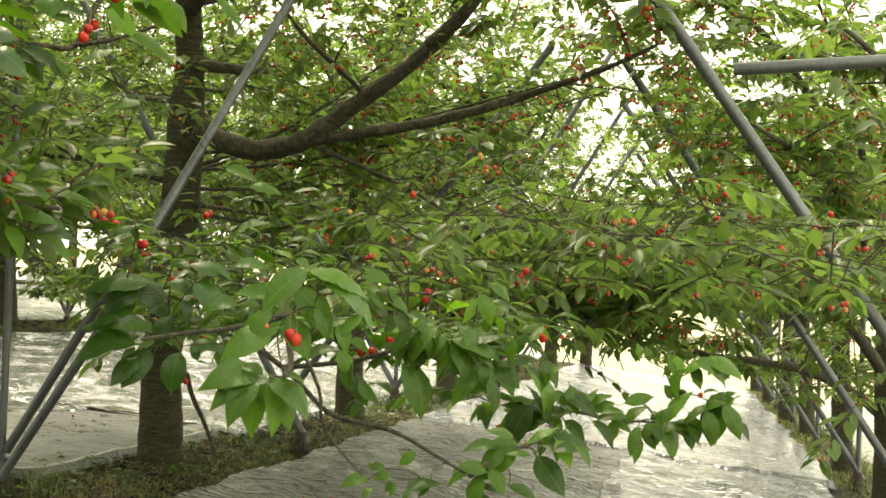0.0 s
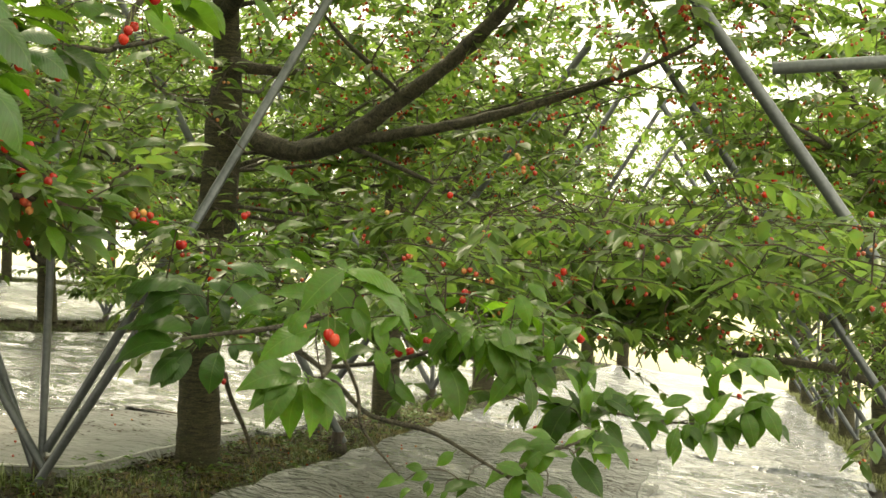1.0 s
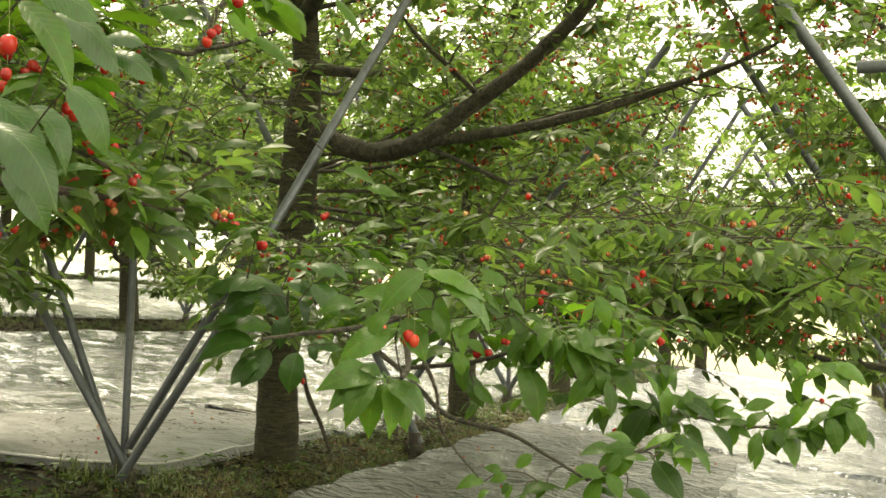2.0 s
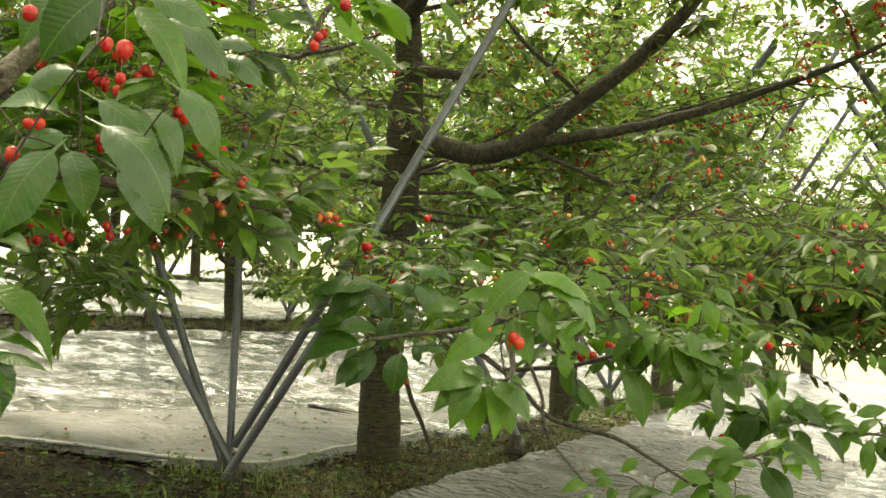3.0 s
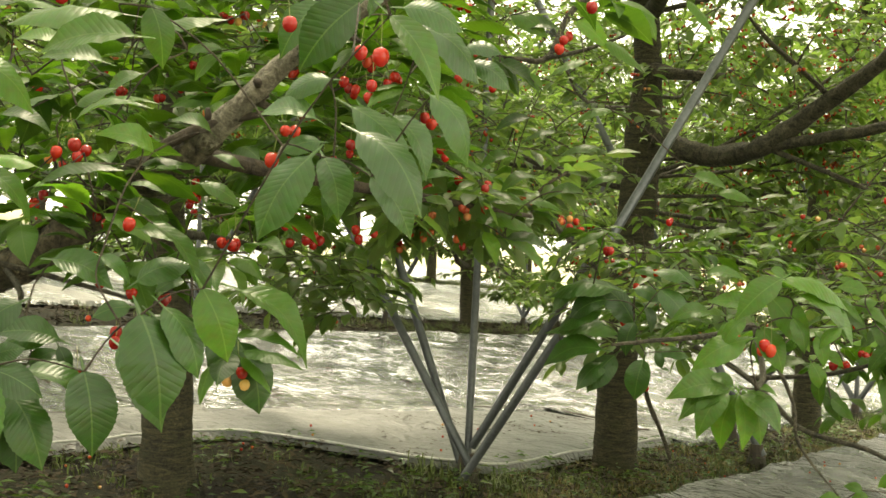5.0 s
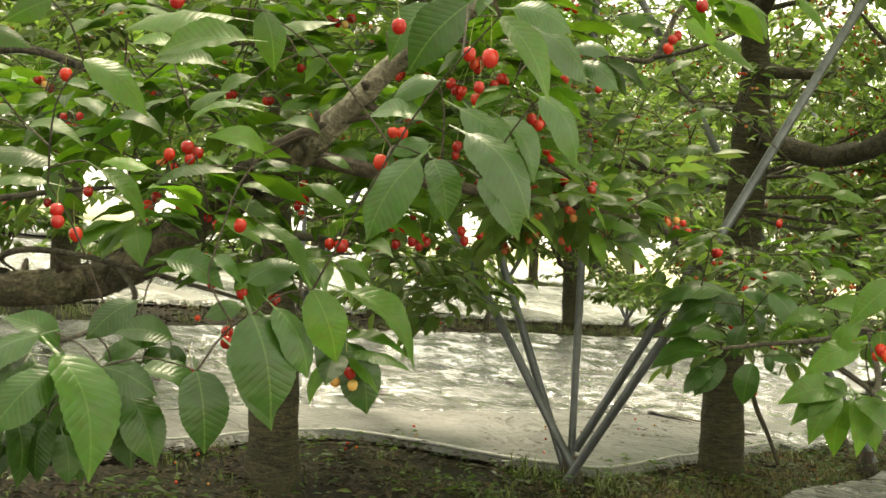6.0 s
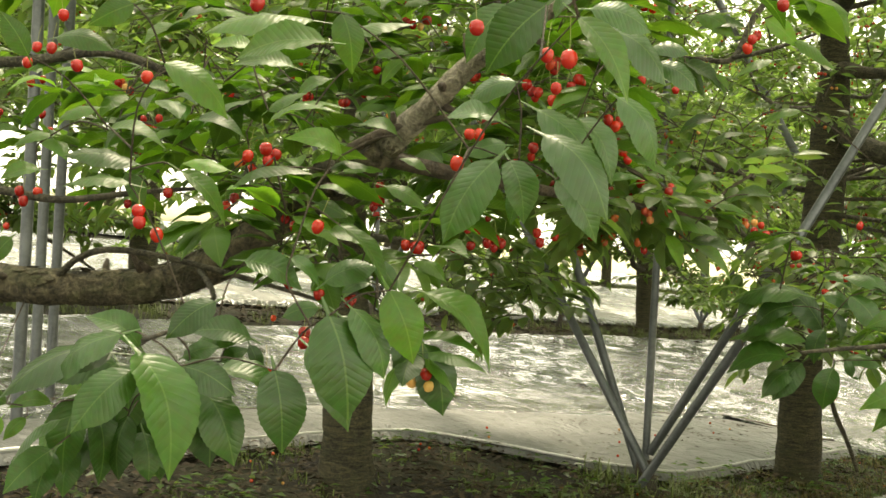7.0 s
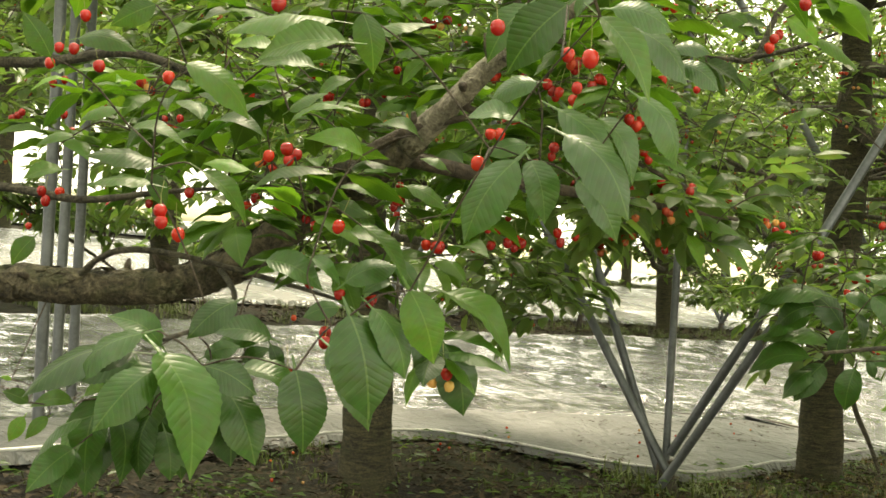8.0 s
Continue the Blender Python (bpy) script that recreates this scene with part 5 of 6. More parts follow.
branch(mid, [(*(-0.384, 3.203, 0.780), 0.0066), (*(-0.203, 3.002, 0.817), 0.0054), (*(-0.072, 2.902, 0.862), 0.0042), (*(0.065, 2.852, 0.892), 0.0018)])
branch(mid, [(*(-0.254, 4.202, 0.868), 0.0072), (*(0.006, 3.402, 0.795), 0.0060), (*(0.140, 3.003, 0.753), 0.0054), (*(0.293, 2.953, 0.732), 0.0042), (*(0.448, 2.953, 0.713), 0.0030), (*(0.639, 3.003, 0.706), 0.0018)])
branch(mid, [(*(-1.085, 5.605, 0.528), 0.0120), (*(-1.057, 5.606, 0.432), 0.0112), (*(-0.998, 5.607, 0.312), 0.0097), (*(-0.949, 5.608, 0.192), 0.0075)])
branch(mid, [(*(0.067, 2.454, 0.655), 0.006), (*(0.143, 2.503, 0.696), 0.005), (*(0.249, 2.603, 0.720), 0.003)])
branch(mid, [(*(-0.316, 2.601, 0.934), 0.008), (*(-0.390, 2.501, 0.914), 0.006), (*(-0.478, 2.451, 0.902), 0.004), (*(-0.551, 2.402, 0.891), 0.003)])
branch(mid, [(*(-0.310, 2.601, 0.935), 0.008), (*(-0.267, 2.352, 0.865), 0.006), (*(-0.267, 2.252, 0.846), 0.004)])
sprig(mid, [(-0.708, 2.631, 1.543, -0.647, 2.675, 1.488, -14), (-0.653, 2.664, 1.502, -0.574, 2.710, 1.443, -52), (-0.832, 2.569, 1.543, -0.759, 2.604, 1.500, -35), (-0.868, 2.588, 1.460, -0.821, 2.623, 1.380, -35), (-0.850, 2.567, 1.446, -0.775, 2.640, 1.372, -52), (-0.883, 2.580, 1.432, -0.830, 2.587, 1.415, -44), (-0.482, 2.645, 1.582, -0.425, 2.648, 1.504, -52), (-0.877, 2.604, 1.093, -0.847, 2.604, 1.023, -31), (-0.834, 2.622, 1.083, -0.731, 2.643, 1.052, -55), (-0.834, 2.641, 1.077, -0.761, 2.688, 1.003, -52), (-0.890, 2.581, 1.116, -0.779, 2.653, 1.096, -59), (-0.742, 2.613, 1.521, -0.833, 2.576, 1.513, 52), (-0.779, 2.641, 1.398, -0.819, 2.616, 1.427, 35), (-0.588, 2.631, 1.571, -0.546, 2.663, 1.504, -44)], 18)
sprig(mid, [(-0.682, 2.613, 1.455, -0.758, 2.603, 1.416, 52), (-0.800, 2.641, 1.339, -0.871, 2.617, 1.305, 55), (-0.743, 2.649, 1.313, -0.813, 2.618, 1.279, 55), (-0.659, 2.690, 1.280, -0.755, 2.700, 1.259, 59), (-0.827, 2.594, 1.253, -0.893, 2.592, 1.222, 52), (-0.777, 2.623, 1.212, -0.842, 2.583, 1.172, 55), (-0.678, 2.644, 1.183, -0.768, 2.640, 1.161, 58), (-0.617, 2.673, 1.222, -0.684, 2.664, 1.189, 55), (-0.793, 2.608, 1.153, -0.861, 2.573, 1.154, 59), (-0.634, 2.667, 1.104, -0.699, 2.656, 1.067, 52), (-0.636, 2.678, 1.362, -0.713, 2.664, 1.328, 55), (-0.411, 2.705, 1.197, -0.344, 2.738, 1.184, -52), (-0.462, 2.717, 1.232, -0.393, 2.746, 1.201, -52), (-0.435, 2.734, 1.103, -0.354, 2.748, 1.118, -55)], 19)
sprig(mid, [(-0.229, 2.173, 1.034, -0.297, 2.152, 0.962, 20), (-0.227, 2.198, 1.034, -0.124, 2.228, 0.986, -61), (-0.251, 2.209, 1.007, -0.182, 2.233, 0.915, -14), (-0.197, 2.191, 1.010, -0.124, 2.198, 0.936, -52), (-0.184, 2.219, 0.995, -0.113, 2.202, 0.929, -52), (-0.339, 2.164, 0.971, -0.403, 2.158, 0.954, 44), (-0.267, 2.189, 0.983, -0.348, 2.183, 0.989, 31), (-0.282, 2.159, 0.969, -0.316, 2.154, 0.912, 31), (-0.207, 2.169, 0.972, -0.186, 2.167, 0.916, -31), (-0.132, 2.174, 0.961, -0.167, 2.168, 0.922, 35), (-0.247, 2.194, 1.051, -0.222, 2.196, 1.032, -14), (-0.280, 2.158, 0.932, -0.362, 2.144, 0.876, 31), (-0.262, 2.192, 0.954, -0.220, 2.188, 0.880, -26), (-0.169, 2.177, 0.945, -0.155, 2.175, 0.895, -14)], 21, YOUNG)
sprig(mid, [(-0.295, 2.189, 0.953, -0.329, 2.176, 0.924, 35), (-0.350, 2.182, 1.037, -0.287, 2.183, 1.030, -35)], 22, YOUNG)
sprig(mid, [(-0.329, 2.390, 0.831, -0.437, 2.360, 0.802, 31), (-0.328, 2.386, 0.827, -0.411, 2.351, 0.767, 35), (-0.329, 2.365, 0.826, -0.376, 2.342, 0.739, 20), (-0.315, 2.384, 0.819, -0.337, 2.382, 0.717, 26), (-0.302, 2.346, 0.823, -0.230, 2.335, 0.761, -35), (-0.303, 2.383, 0.828, -0.267, 2.377, 0.734, -31), (-0.293, 2.363, 0.832, -0.232, 2.359, 0.766, -43), (-0.307, 2.360, 0.822, -0.297, 2.356, 0.724, -35), (-0.283, 2.366, 0.835, -0.240, 2.362, 0.824, -52), (-0.343, 2.361, 0.820, -0.408, 2.372, 0.791, 43), (-0.321, 2.384, 0.835, -0.369, 2.384, 0.848, 35)], 24, YOUNG)
sprig(mid, [(-0.658, 3.154, 0.896, -0.774, 3.133, 0.999, 31), (-0.704, 3.112, 0.978, -0.868, 3.110, 0.944, 52), (-0.715, 3.093, 0.950, -0.804, 3.083, 0.893, 31), (-0.727, 3.092, 0.923, -0.829, 3.079, 0.866, 39), (-0.690, 3.120, 0.869, -0.872, 3.115, 0.855, 59), (-0.720, 3.082, 0.830, -0.859, 3.068, 0.778, 43), (-0.698, 3.133, 0.814, -0.753, 3.096, 0.722, 14), (-0.714, 3.120, 0.800, -0.779, 3.092, 0.725, 35), (-0.627, 3.143, 0.809, -0.646, 3.151, 0.707, 14), (-0.646, 3.099, 0.899, -0.661, 3.091, 0.818, 35), (-0.596, 3.136, 0.831, -0.582, 3.144, 0.790, -14), (-0.633, 3.160, 0.938, -0.613, 3.144, 0.871, -44), (-0.593, 3.121, 0.982, -0.523, 3.130, 0.903, -31), (-0.660, 3.149, 0.979, -0.595, 3.171, 0.953, -35)], 26, MATURE)
sprig(mid, [(-0.786, 3.104, 0.974, -0.853, 3.113, 0.910, 43), (-0.584, 3.154, 0.789, -0.565, 3.161, 0.783, -35), (-0.526, 3.164, 0.998, -0.619, 3.138, 1.022, 52), (-0.599, 3.149, 0.830, -0.521, 3.178, 0.818, -44), (-0.517, 3.183, 0.988, -0.602, 3.155, 1.012, 55)], 27, MATURE)
sprig(mid, [(-0.106, 2.669, 1.010, -0.165, 2.664, 1.019, 35), (-0.039, 2.681, 0.919, -0.100, 2.673, 0.847, 46), (-0.038, 2.669, 0.908, -0.018, 2.670, 0.851, -35), (-0.065, 2.686, 0.848, -0.030, 2.668, 0.728, -35), (0.014, 2.672, 0.910, -0.018, 2.672, 0.851, 31), (0.026, 2.671, 0.899, 0.134, 2.696, 0.849, -55), (0.026, 2.682, 0.899, 0.091, 2.709, 0.782, -46), (0.060, 2.673, 0.924, 0.081, 2.667, 0.844, -35), (0.111, 2.707, 0.853, 0.172, 2.702, 0.798, -35), (0.088, 2.686, 0.831, 0.032, 2.695, 0.757, 23), (0.081, 2.678, 0.994, 0.107, 2.686, 0.927, -23), (0.155, 2.692, 0.903, 0.152, 2.685, 0.845, 35), (-0.093, 2.687, 0.958, -0.067, 2.682, 0.895, -35), (-0.153, 2.702, 0.972, -0.104, 2.703, 0.915, -43)], 29)
sprig(mid, [(0.215, 2.685, 0.859, 0.247, 2.683, 0.803, -35), (-0.048, 2.713, 0.846, -0.101, 2.719, 0.832, 52), (-0.205, 2.673, 0.866, -0.180, 2.676, 0.809, -14), (-0.182, 2.695, 0.819, -0.144, 2.704, 0.749, -20), (-0.008, 2.687, 0.873, -0.047, 2.685, 0.825, 35), (-0.115, 2.708, 0.903, -0.046, 2.709, 0.941, -52), (-0.126, 2.686, 1.006, -0.166, 2.691, 1.039, 48), (0.250, 2.673, 0.851, 0.216, 2.688, 0.793, 43), (0.050, 2.685, 0.895, 0.115, 2.669, 0.840, -50), (0.119, 2.693, 0.814, 0.046, 2.698, 0.787, 15), (0.010, 2.723, 0.877, 0.113, 2.754, 0.804, -40), (0.102, 2.693, 1.017, 0.143, 2.691, 0.978, -42), (-0.032, 2.705, 0.917, -0.066, 2.703, 0.823, 59), (-0.039, 2.701, 0.916, -0.048, 2.694, 0.830, 57)], 30)
sprig(mid, [(-0.050, 2.716, 0.900, -0.017, 2.728, 0.867, -40), (-0.185, 2.706, 0.887, -0.145, 2.712, 0.858, -14), (-0.074, 2.718, 0.906, -0.080, 2.705, 0.832, 44), (0.179, 2.717, 0.913, 0.163, 2.708, 0.867, 51), (-0.153, 2.671, 0.996, -0.111, 2.674, 0.945, -45), (0.108, 2.667, 0.823, 0.117, 2.651, 0.748, -44), (-0.123, 2.703, 0.985, -0.064, 2.691, 0.943, -44), (-0.165, 2.687, 0.966, -0.127, 2.685, 0.920, -57), (0.120, 2.715, 0.844, 0.159, 2.692, 0.781, -45), (0.035, 2.695, 0.888, 0.155, 2.696, 0.908, -59), (-0.029, 2.671, 0.843, -0.066, 2.668, 0.840, 59), (-0.056, 2.686, 0.889, -0.088, 2.681, 0.858, 45), (-0.003, 2.698, 0.891, -0.055, 2.699, 0.862, 24), (-0.089, 2.696, 0.995, -0.140, 2.694, 0.972, 37)], 31)
sprig(mid, [(0.099, 2.704, 0.981, 0.048, 2.706, 0.930, 40), (-0.006, 2.674, 0.921, -0.058, 2.682, 0.836, 39), (0.125, 2.683, 0.847, 0.207, 2.701, 0.863, -48), (0.007, 2.673, 0.905, 0.002, 2.674, 0.846, 38), (-0.069, 2.685, 0.945, -0.023, 2.691, 0.929, -47), (0.052, 2.714, 0.902, 0.037, 2.720, 0.816, 43), (-0.165, 2.686, 0.797, -0.120, 2.696, 0.757, -14), (-0.008, 2.680, 0.917, -0.003, 2.709, 0.809, -54), (-0.182, 2.681, 0.843, -0.183, 2.681, 0.780, 31), (0.049, 2.673, 0.906, 0.084, 2.661, 0.863, -30), (0.182, 2.665, 0.845, 0.221, 2.662, 0.798, -50), (0.093, 2.675, 0.855, 0.104, 2.678, 0.789, -23)], 32)
sprig(mid, [(0.281, 2.851, 0.775, 0.358, 2.846, 0.723, -23), (0.300, 2.890, 0.727, 0.237, 2.915, 0.779, 43), (0.275, 2.892, 0.720, 0.124, 2.946, 0.758, 58), (0.236, 2.895, 0.743, 0.137, 2.879, 0.691, 31), (0.334, 2.865, 0.751, 0.388, 2.858, 0.778, -35), (0.285, 2.862, 0.718, 0.330, 2.858, 0.664, -31), (0.385, 2.870, 0.733, 0.434, 2.853, 0.694, -31), (0.344, 2.840, 0.723, 0.386, 2.809, 0.661, -43), (0.422, 2.863, 0.717, 0.473, 2.875, 0.755, -43), (0.441, 2.821, 0.717, 0.423, 2.807, 0.651, 14), (0.465, 2.820, 0.718, 0.497, 2.820, 0.683, -14), (0.488, 2.813, 0.726, 0.512, 2.815, 0.764, -31), (0.521, 2.856, 0.722, 0.613, 2.819, 0.700, -55), (0.548, 2.839, 0.728, 0.561, 2.828, 0.668, -14)], 32)
sprig(mid, [(0.618, 2.828, 0.779, 0.600, 2.822, 0.678, 14), (0.618, 2.798, 0.776, 0.657, 2.796, 0.699, -35), (0.611, 2.818, 0.749, 0.668, 2.824, 0.745, -46), (0.606, 2.829, 0.791, 0.650, 2.834, 0.774, -43), (0.529, 2.849, 0.798, 0.503, 2.851, 0.824, 14), (0.556, 2.809, 0.864, 0.628, 2.822, 0.805, -43), (0.558, 2.848, 0.849, 0.578, 2.848, 0.800, -20), (0.523, 2.865, 0.846, 0.504, 2.870, 0.876, 14), (0.467, 2.867, 0.856, 0.457, 2.874, 0.890, 14), (0.503, 2.822, 0.861, 0.516, 2.819, 0.827, -14), (0.638, 2.848, 0.852, 0.663, 2.843, 0.826, -52), (0.490, 2.858, 0.736, 0.518, 2.818, 0.644, -49), (0.453, 2.839, 0.717, 0.497, 2.831, 0.699, -25), (0.395, 2.857, 0.725, 0.389, 2.859, 0.673, 19)], 33)
sprig(mid, [(0.299, 2.866, 0.736, 0.170, 2.881, 0.669, 59), (0.536, 2.842, 0.835, 0.616, 2.842, 0.865, -54), (0.554, 2.844, 0.850, 0.580, 2.836, 0.816, -14), (0.412, 2.842, 0.764, 0.476, 2.845, 0.780, -26), (0.542, 2.820, 0.725, 0.636, 2.825, 0.770, -55), (0.489, 2.824, 0.715, 0.478, 2.830, 0.669, 24), (0.237, 2.853, 0.718, 0.183, 2.869, 0.842, 59), (0.298, 2.862, 0.772, 0.353, 2.870, 0.741, -45), (0.518, 2.850, 0.745, 0.529, 2.850, 0.784, -27), (0.434, 2.829, 0.702, 0.435, 2.828, 0.632, -33), (0.582, 2.831, 0.871, 0.658, 2.797, 0.828, -42), (0.582, 2.802, 0.760, 0.604, 2.797, 0.686, -14), (0.521, 2.843, 0.723, 0.565, 2.839, 0.697, -14), (0.464, 2.817, 0.727, 0.454, 2.815, 0.686, 14)], 34)
sprig(mid, [(0.292, 2.852, 0.796, 0.310, 2.847, 0.730, -26), (0.578, 2.810, 0.762, 0.627, 2.794, 0.779, -44), (0.520, 2.850, 0.871, 0.533, 2.839, 0.821, -14), (0.517, 2.857, 0.776, 0.500, 2.860, 0.808, 18), (0.314, 2.852, 0.746, 0.358, 2.865, 0.792, -42), (0.534, 2.828, 0.845, 0.525, 2.818, 0.776, 50), (0.551, 2.852, 0.789, 0.517, 2.859, 0.780, 14), (0.274, 2.886, 0.721, 0.263, 2.889, 0.668, 33), (0.649, 2.836, 0.731, 0.681, 2.812, 0.694, -39), (0.262, 2.858, 0.691, 0.231, 2.854, 0.633, 47), (0.209, 2.863, 0.747, 0.166, 2.871, 0.642, 27), (0.505, 2.839, 0.824, 0.497, 2.849, 0.852, 14), (0.441, 2.833, 0.865, 0.433, 2.837, 0.898, 14), (0.646, 2.822, 0.786, 0.581, 2.842, 0.732, 30)], 35)
sprig(mid, [(0.552, 2.828, 0.743, 0.573, 2.828, 0.683, -19), (0.484, 2.828, 0.730, 0.500, 2.827, 0.757, -38), (0.582, 2.814, 0.847, 0.620, 2.799, 0.840, -36), (0.357, 2.857, 0.723, 0.431, 2.862, 0.728, -36), (0.257, 2.847, 0.700, 0.192, 2.868, 0.796, 58), (0.619, 2.816, 0.790, 0.652, 2.821, 0.798, -40), (0.348, 2.861, 0.743, 0.395, 2.864, 0.761, -17), (0.450, 2.827, 0.709, 0.481, 2.826, 0.666, -19), (0.358, 2.831, 0.743, 0.411, 2.819, 0.745, -34), (0.582, 2.837, 0.794, 0.617, 2.832, 0.798, -47), (0.493, 2.837, 0.703, 0.574, 2.832, 0.704, -55), (0.503, 2.828, 0.731, 0.561, 2.837, 0.797, -51), (0.269, 2.865, 0.757, 0.334, 2.865, 0.778, -26)], 36)
sprig(mid, [(0.157, 2.484, 0.716, 0.098, 2.484, 0.708, 20), (0.154, 2.486, 0.710, 0.117, 2.490, 0.648, 20), (0.197, 2.495, 0.691, 0.251, 2.466, 0.620, -14), (0.231, 2.463, 0.727, 0.258, 2.447, 0.677, -20), (0.098, 2.447, 0.665, 0.045, 2.451, 0.678, 31), (0.110, 2.483, 0.665, 0.025, 2.462, 0.628, 52), (0.090, 2.482, 0.648, 0.144, 2.488, 0.644, -35), (-0.037, 2.500, 0.689, -0.068, 2.501, 0.661, 14), (-0.093, 2.449, 0.662, -0.126, 2.452, 0.666, 14), (-0.083, 2.469, 0.649, -0.115, 2.464, 0.638, 14), (-0.126, 2.478, 0.635, -0.179, 2.470, 0.618, 35), (-0.072, 2.483, 0.631, -0.082, 2.482, 0.603, 20), (-0.007, 2.457, 0.633, -0.027, 2.449, 0.610, 35), (0.079, 2.481, 0.632, 0.070, 2.472, 0.601, 23)], 35)
sprig(mid, [(-0.049, 2.438, 0.624, 0.025, 2.462, 0.633, -44), (-0.113, 2.443, 0.625, -0.133, 2.437, 0.604, 35), (0.143, 2.454, 0.639, 0.197, 2.457, 0.614, -44), (0.266, 2.444, 0.721, 0.293, 2.433, 0.681, -31), (0.223, 2.444, 0.751, 0.170, 2.438, 0.718, 43), (0.248, 2.483, 0.747, 0.234, 2.481, 0.682, 35), (0.133, 2.477, 0.705, 0.087, 2.484, 0.658, 17), (0.147, 2.446, 0.733, 0.094, 2.445, 0.742, 39), (0.233, 2.478, 0.750, 0.206, 2.472, 0.704, 48), (-0.044, 2.489, 0.615, -0.057, 2.482, 0.593, 33), (0.238, 2.496, 0.743, 0.245, 2.494, 0.684, -29), (0.089, 2.473, 0.635, 0.127, 2.481, 0.619, -48), (0.087, 2.462, 0.658, 0.083, 2.443, 0.577, 49), (0.207, 2.464, 0.717, 0.300, 2.464, 0.710, -34)], 36)
sprig(mid, [(0.220, 2.490, 0.746, 0.251, 2.488, 0.687, -41), (-0.081, 2.480, 0.635, -0.089, 2.478, 0.612, 14), (0.122, 2.489, 0.707, 0.052, 2.477, 0.695, 41), (0.091, 2.479, 0.619, 0.116, 2.477, 0.597, -39), (0.108, 2.456, 0.668, 0.134, 2.441, 0.622, -23), (0.182, 2.473, 0.697, 0.130, 2.470, 0.694, 41)], 37)
fruits(mid, [(-0.323, 2.383, 0.923), (-0.250, 2.171, 0.925), (-0.239, 2.172, 0.918), (-0.273, 2.388, 0.901), (-0.036, 3.439, 0.974), (-0.041, 3.703, 0.947), (-0.011, 4.498, 0.944), (0.073, 3.437, 0.927), (0.097, 4.010, 0.905), (0.222, 3.698, 1.023), (0.215, 3.699, 1.006), (0.238, 3.698, 1.039), (0.231, 3.698, 1.007), (0.268, 4.490, 0.917), (-0.761, 3.921, 0.662), (-0.779, 3.623, 1.042), (-0.827, 2.708, 1.178), (-0.946, 3.066, 1.189), (-0.928, 3.071, 1.197), (-1.107, 3.531, 1.246), (-0.899, 3.320, 1.140), (-1.041, 3.875, 1.167), (-0.851, 3.333, 1.119), (-0.939, 3.584, 1.132), (-0.669, 3.643, 1.158), (-0.778, 4.308, 1.183), (-0.859, 2.532, 1.180), (-0.954, 2.852, 1.206), (0.213, 4.469, 0.580), (-0.098, 4.008, 1.259), (0.364, 4.480, 0.847), (0.822, 3.920, 1.319)], 51, 0.0195)
fruits(mid, [(0.870, 4.282, 1.345)], 52, 0.0195)
fruits(mid, [(0.870, 3.909, 1.340), (0.848, 3.917, 1.294), (0.764, 3.623, 1.207), (0.820, 3.927, 1.207), (0.715, 4.319, 1.182), (0.727, 4.316, 1.190), (0.761, 4.433, 1.210), (0.934, 3.585, 1.129), (1.025, 3.881, 1.125), (1.249, 4.193, 1.261), (0.892, 4.391, 0.640)], 53, 0.0195)

# the dense foliage between the limbs
def by_the_middle(p, s, l, h, rng):
    """Open air kept round the long limb, the leaning rafter, under the shoots and in the gap over the lane."""
    if s < 6.2 and 0.25 * s < l < 0.54 * s and h > 1.12:
        return False
    if 0.47 * s < l < 0.665 * s and p.z < 1.22:
        return False
    if 0.03 * s < l < 0.12 * s and 0.07 * s < p.z - 1.06 < 0.165 * s:
        return False
    if s < 7.4 and abs(l + 0.075 * s - 0.576 * (p.z - 1.06 + 0.027 * s)) < 0.022 * s and -0.065 * s < p.z - 1.06 < 0.01 * s:
        return False
    if 0.225 * s < l < 0.31 * s and 0.115 * s < p.z - 1.06 < 0.155 * s:
        return rng.random() < 0.35
    if 0.10 * s < l < 0.32 * s and p.z > 1.06 + 0.10 * s and rng.random() < 0.5:
        return False
    if s < 6.2 and l < 0.30 * s and p.z > 1.06 + 0.045 * s:
        return rng.random() < 0.10
    if l < 0.30 * s and p.z < 1.08 - (0.05 if l > 0.1 * s else 0.020) * s:
        return rng.random() < 0.04
    return True


def anywhere(p, s, l, h, rng):
    return True


def unseen_roof(p, s, l, h, rng):
    """The roof of leaves above the lane, over a picker's reach: unseen, added for shade."""
    return p.z > 1.35 + 0.21 * max(0.0, math.hypot(p.x, p.y))


fill(mid, 560, 501, (3.4, 6.1), (-0.75, 2.2), (0.80, 1.5), 0.082, by_the_middle, 0.09)
fill(mid, 560, 503, (6.5, 8.9), (-0.2, 4.4), (1.0, 3.3), 0.092, by_the_middle, 0.24)
fill(mid, 170, 504, (5.9, 7.0), (-0.1, 2.2), (1.75, 3.1), 0.082, by_the_middle, 0.6)
fill(mid, 230, 505, (3.1, 5.4), (1.75, 3.3), (1.08, 2.4), 0.092, by_the_middle, 0.10, droop=-0.45)
fill(by, 240, 506, (2.9, 5.4), (2.6, 5.2), (1.35, 2.9), 0.10, by_the_middle, 0.12)
fill(over, 150, 507, (5.3, 8.6), (-1.5, 0.1), (1.0, 3.0), 0.115, by_the_middle, 0.55)
fill(over, 70, 532, (7.6, 10.6), (-1.8, -0.6), (0.78, 1.2), 0.10, anywhere, 0.10)
fill(mid, 220, 513, (5.0, 7.2), (-0.7, 0.9), (0.95, 1.6), 0.085, by_the_middle, 0.08)
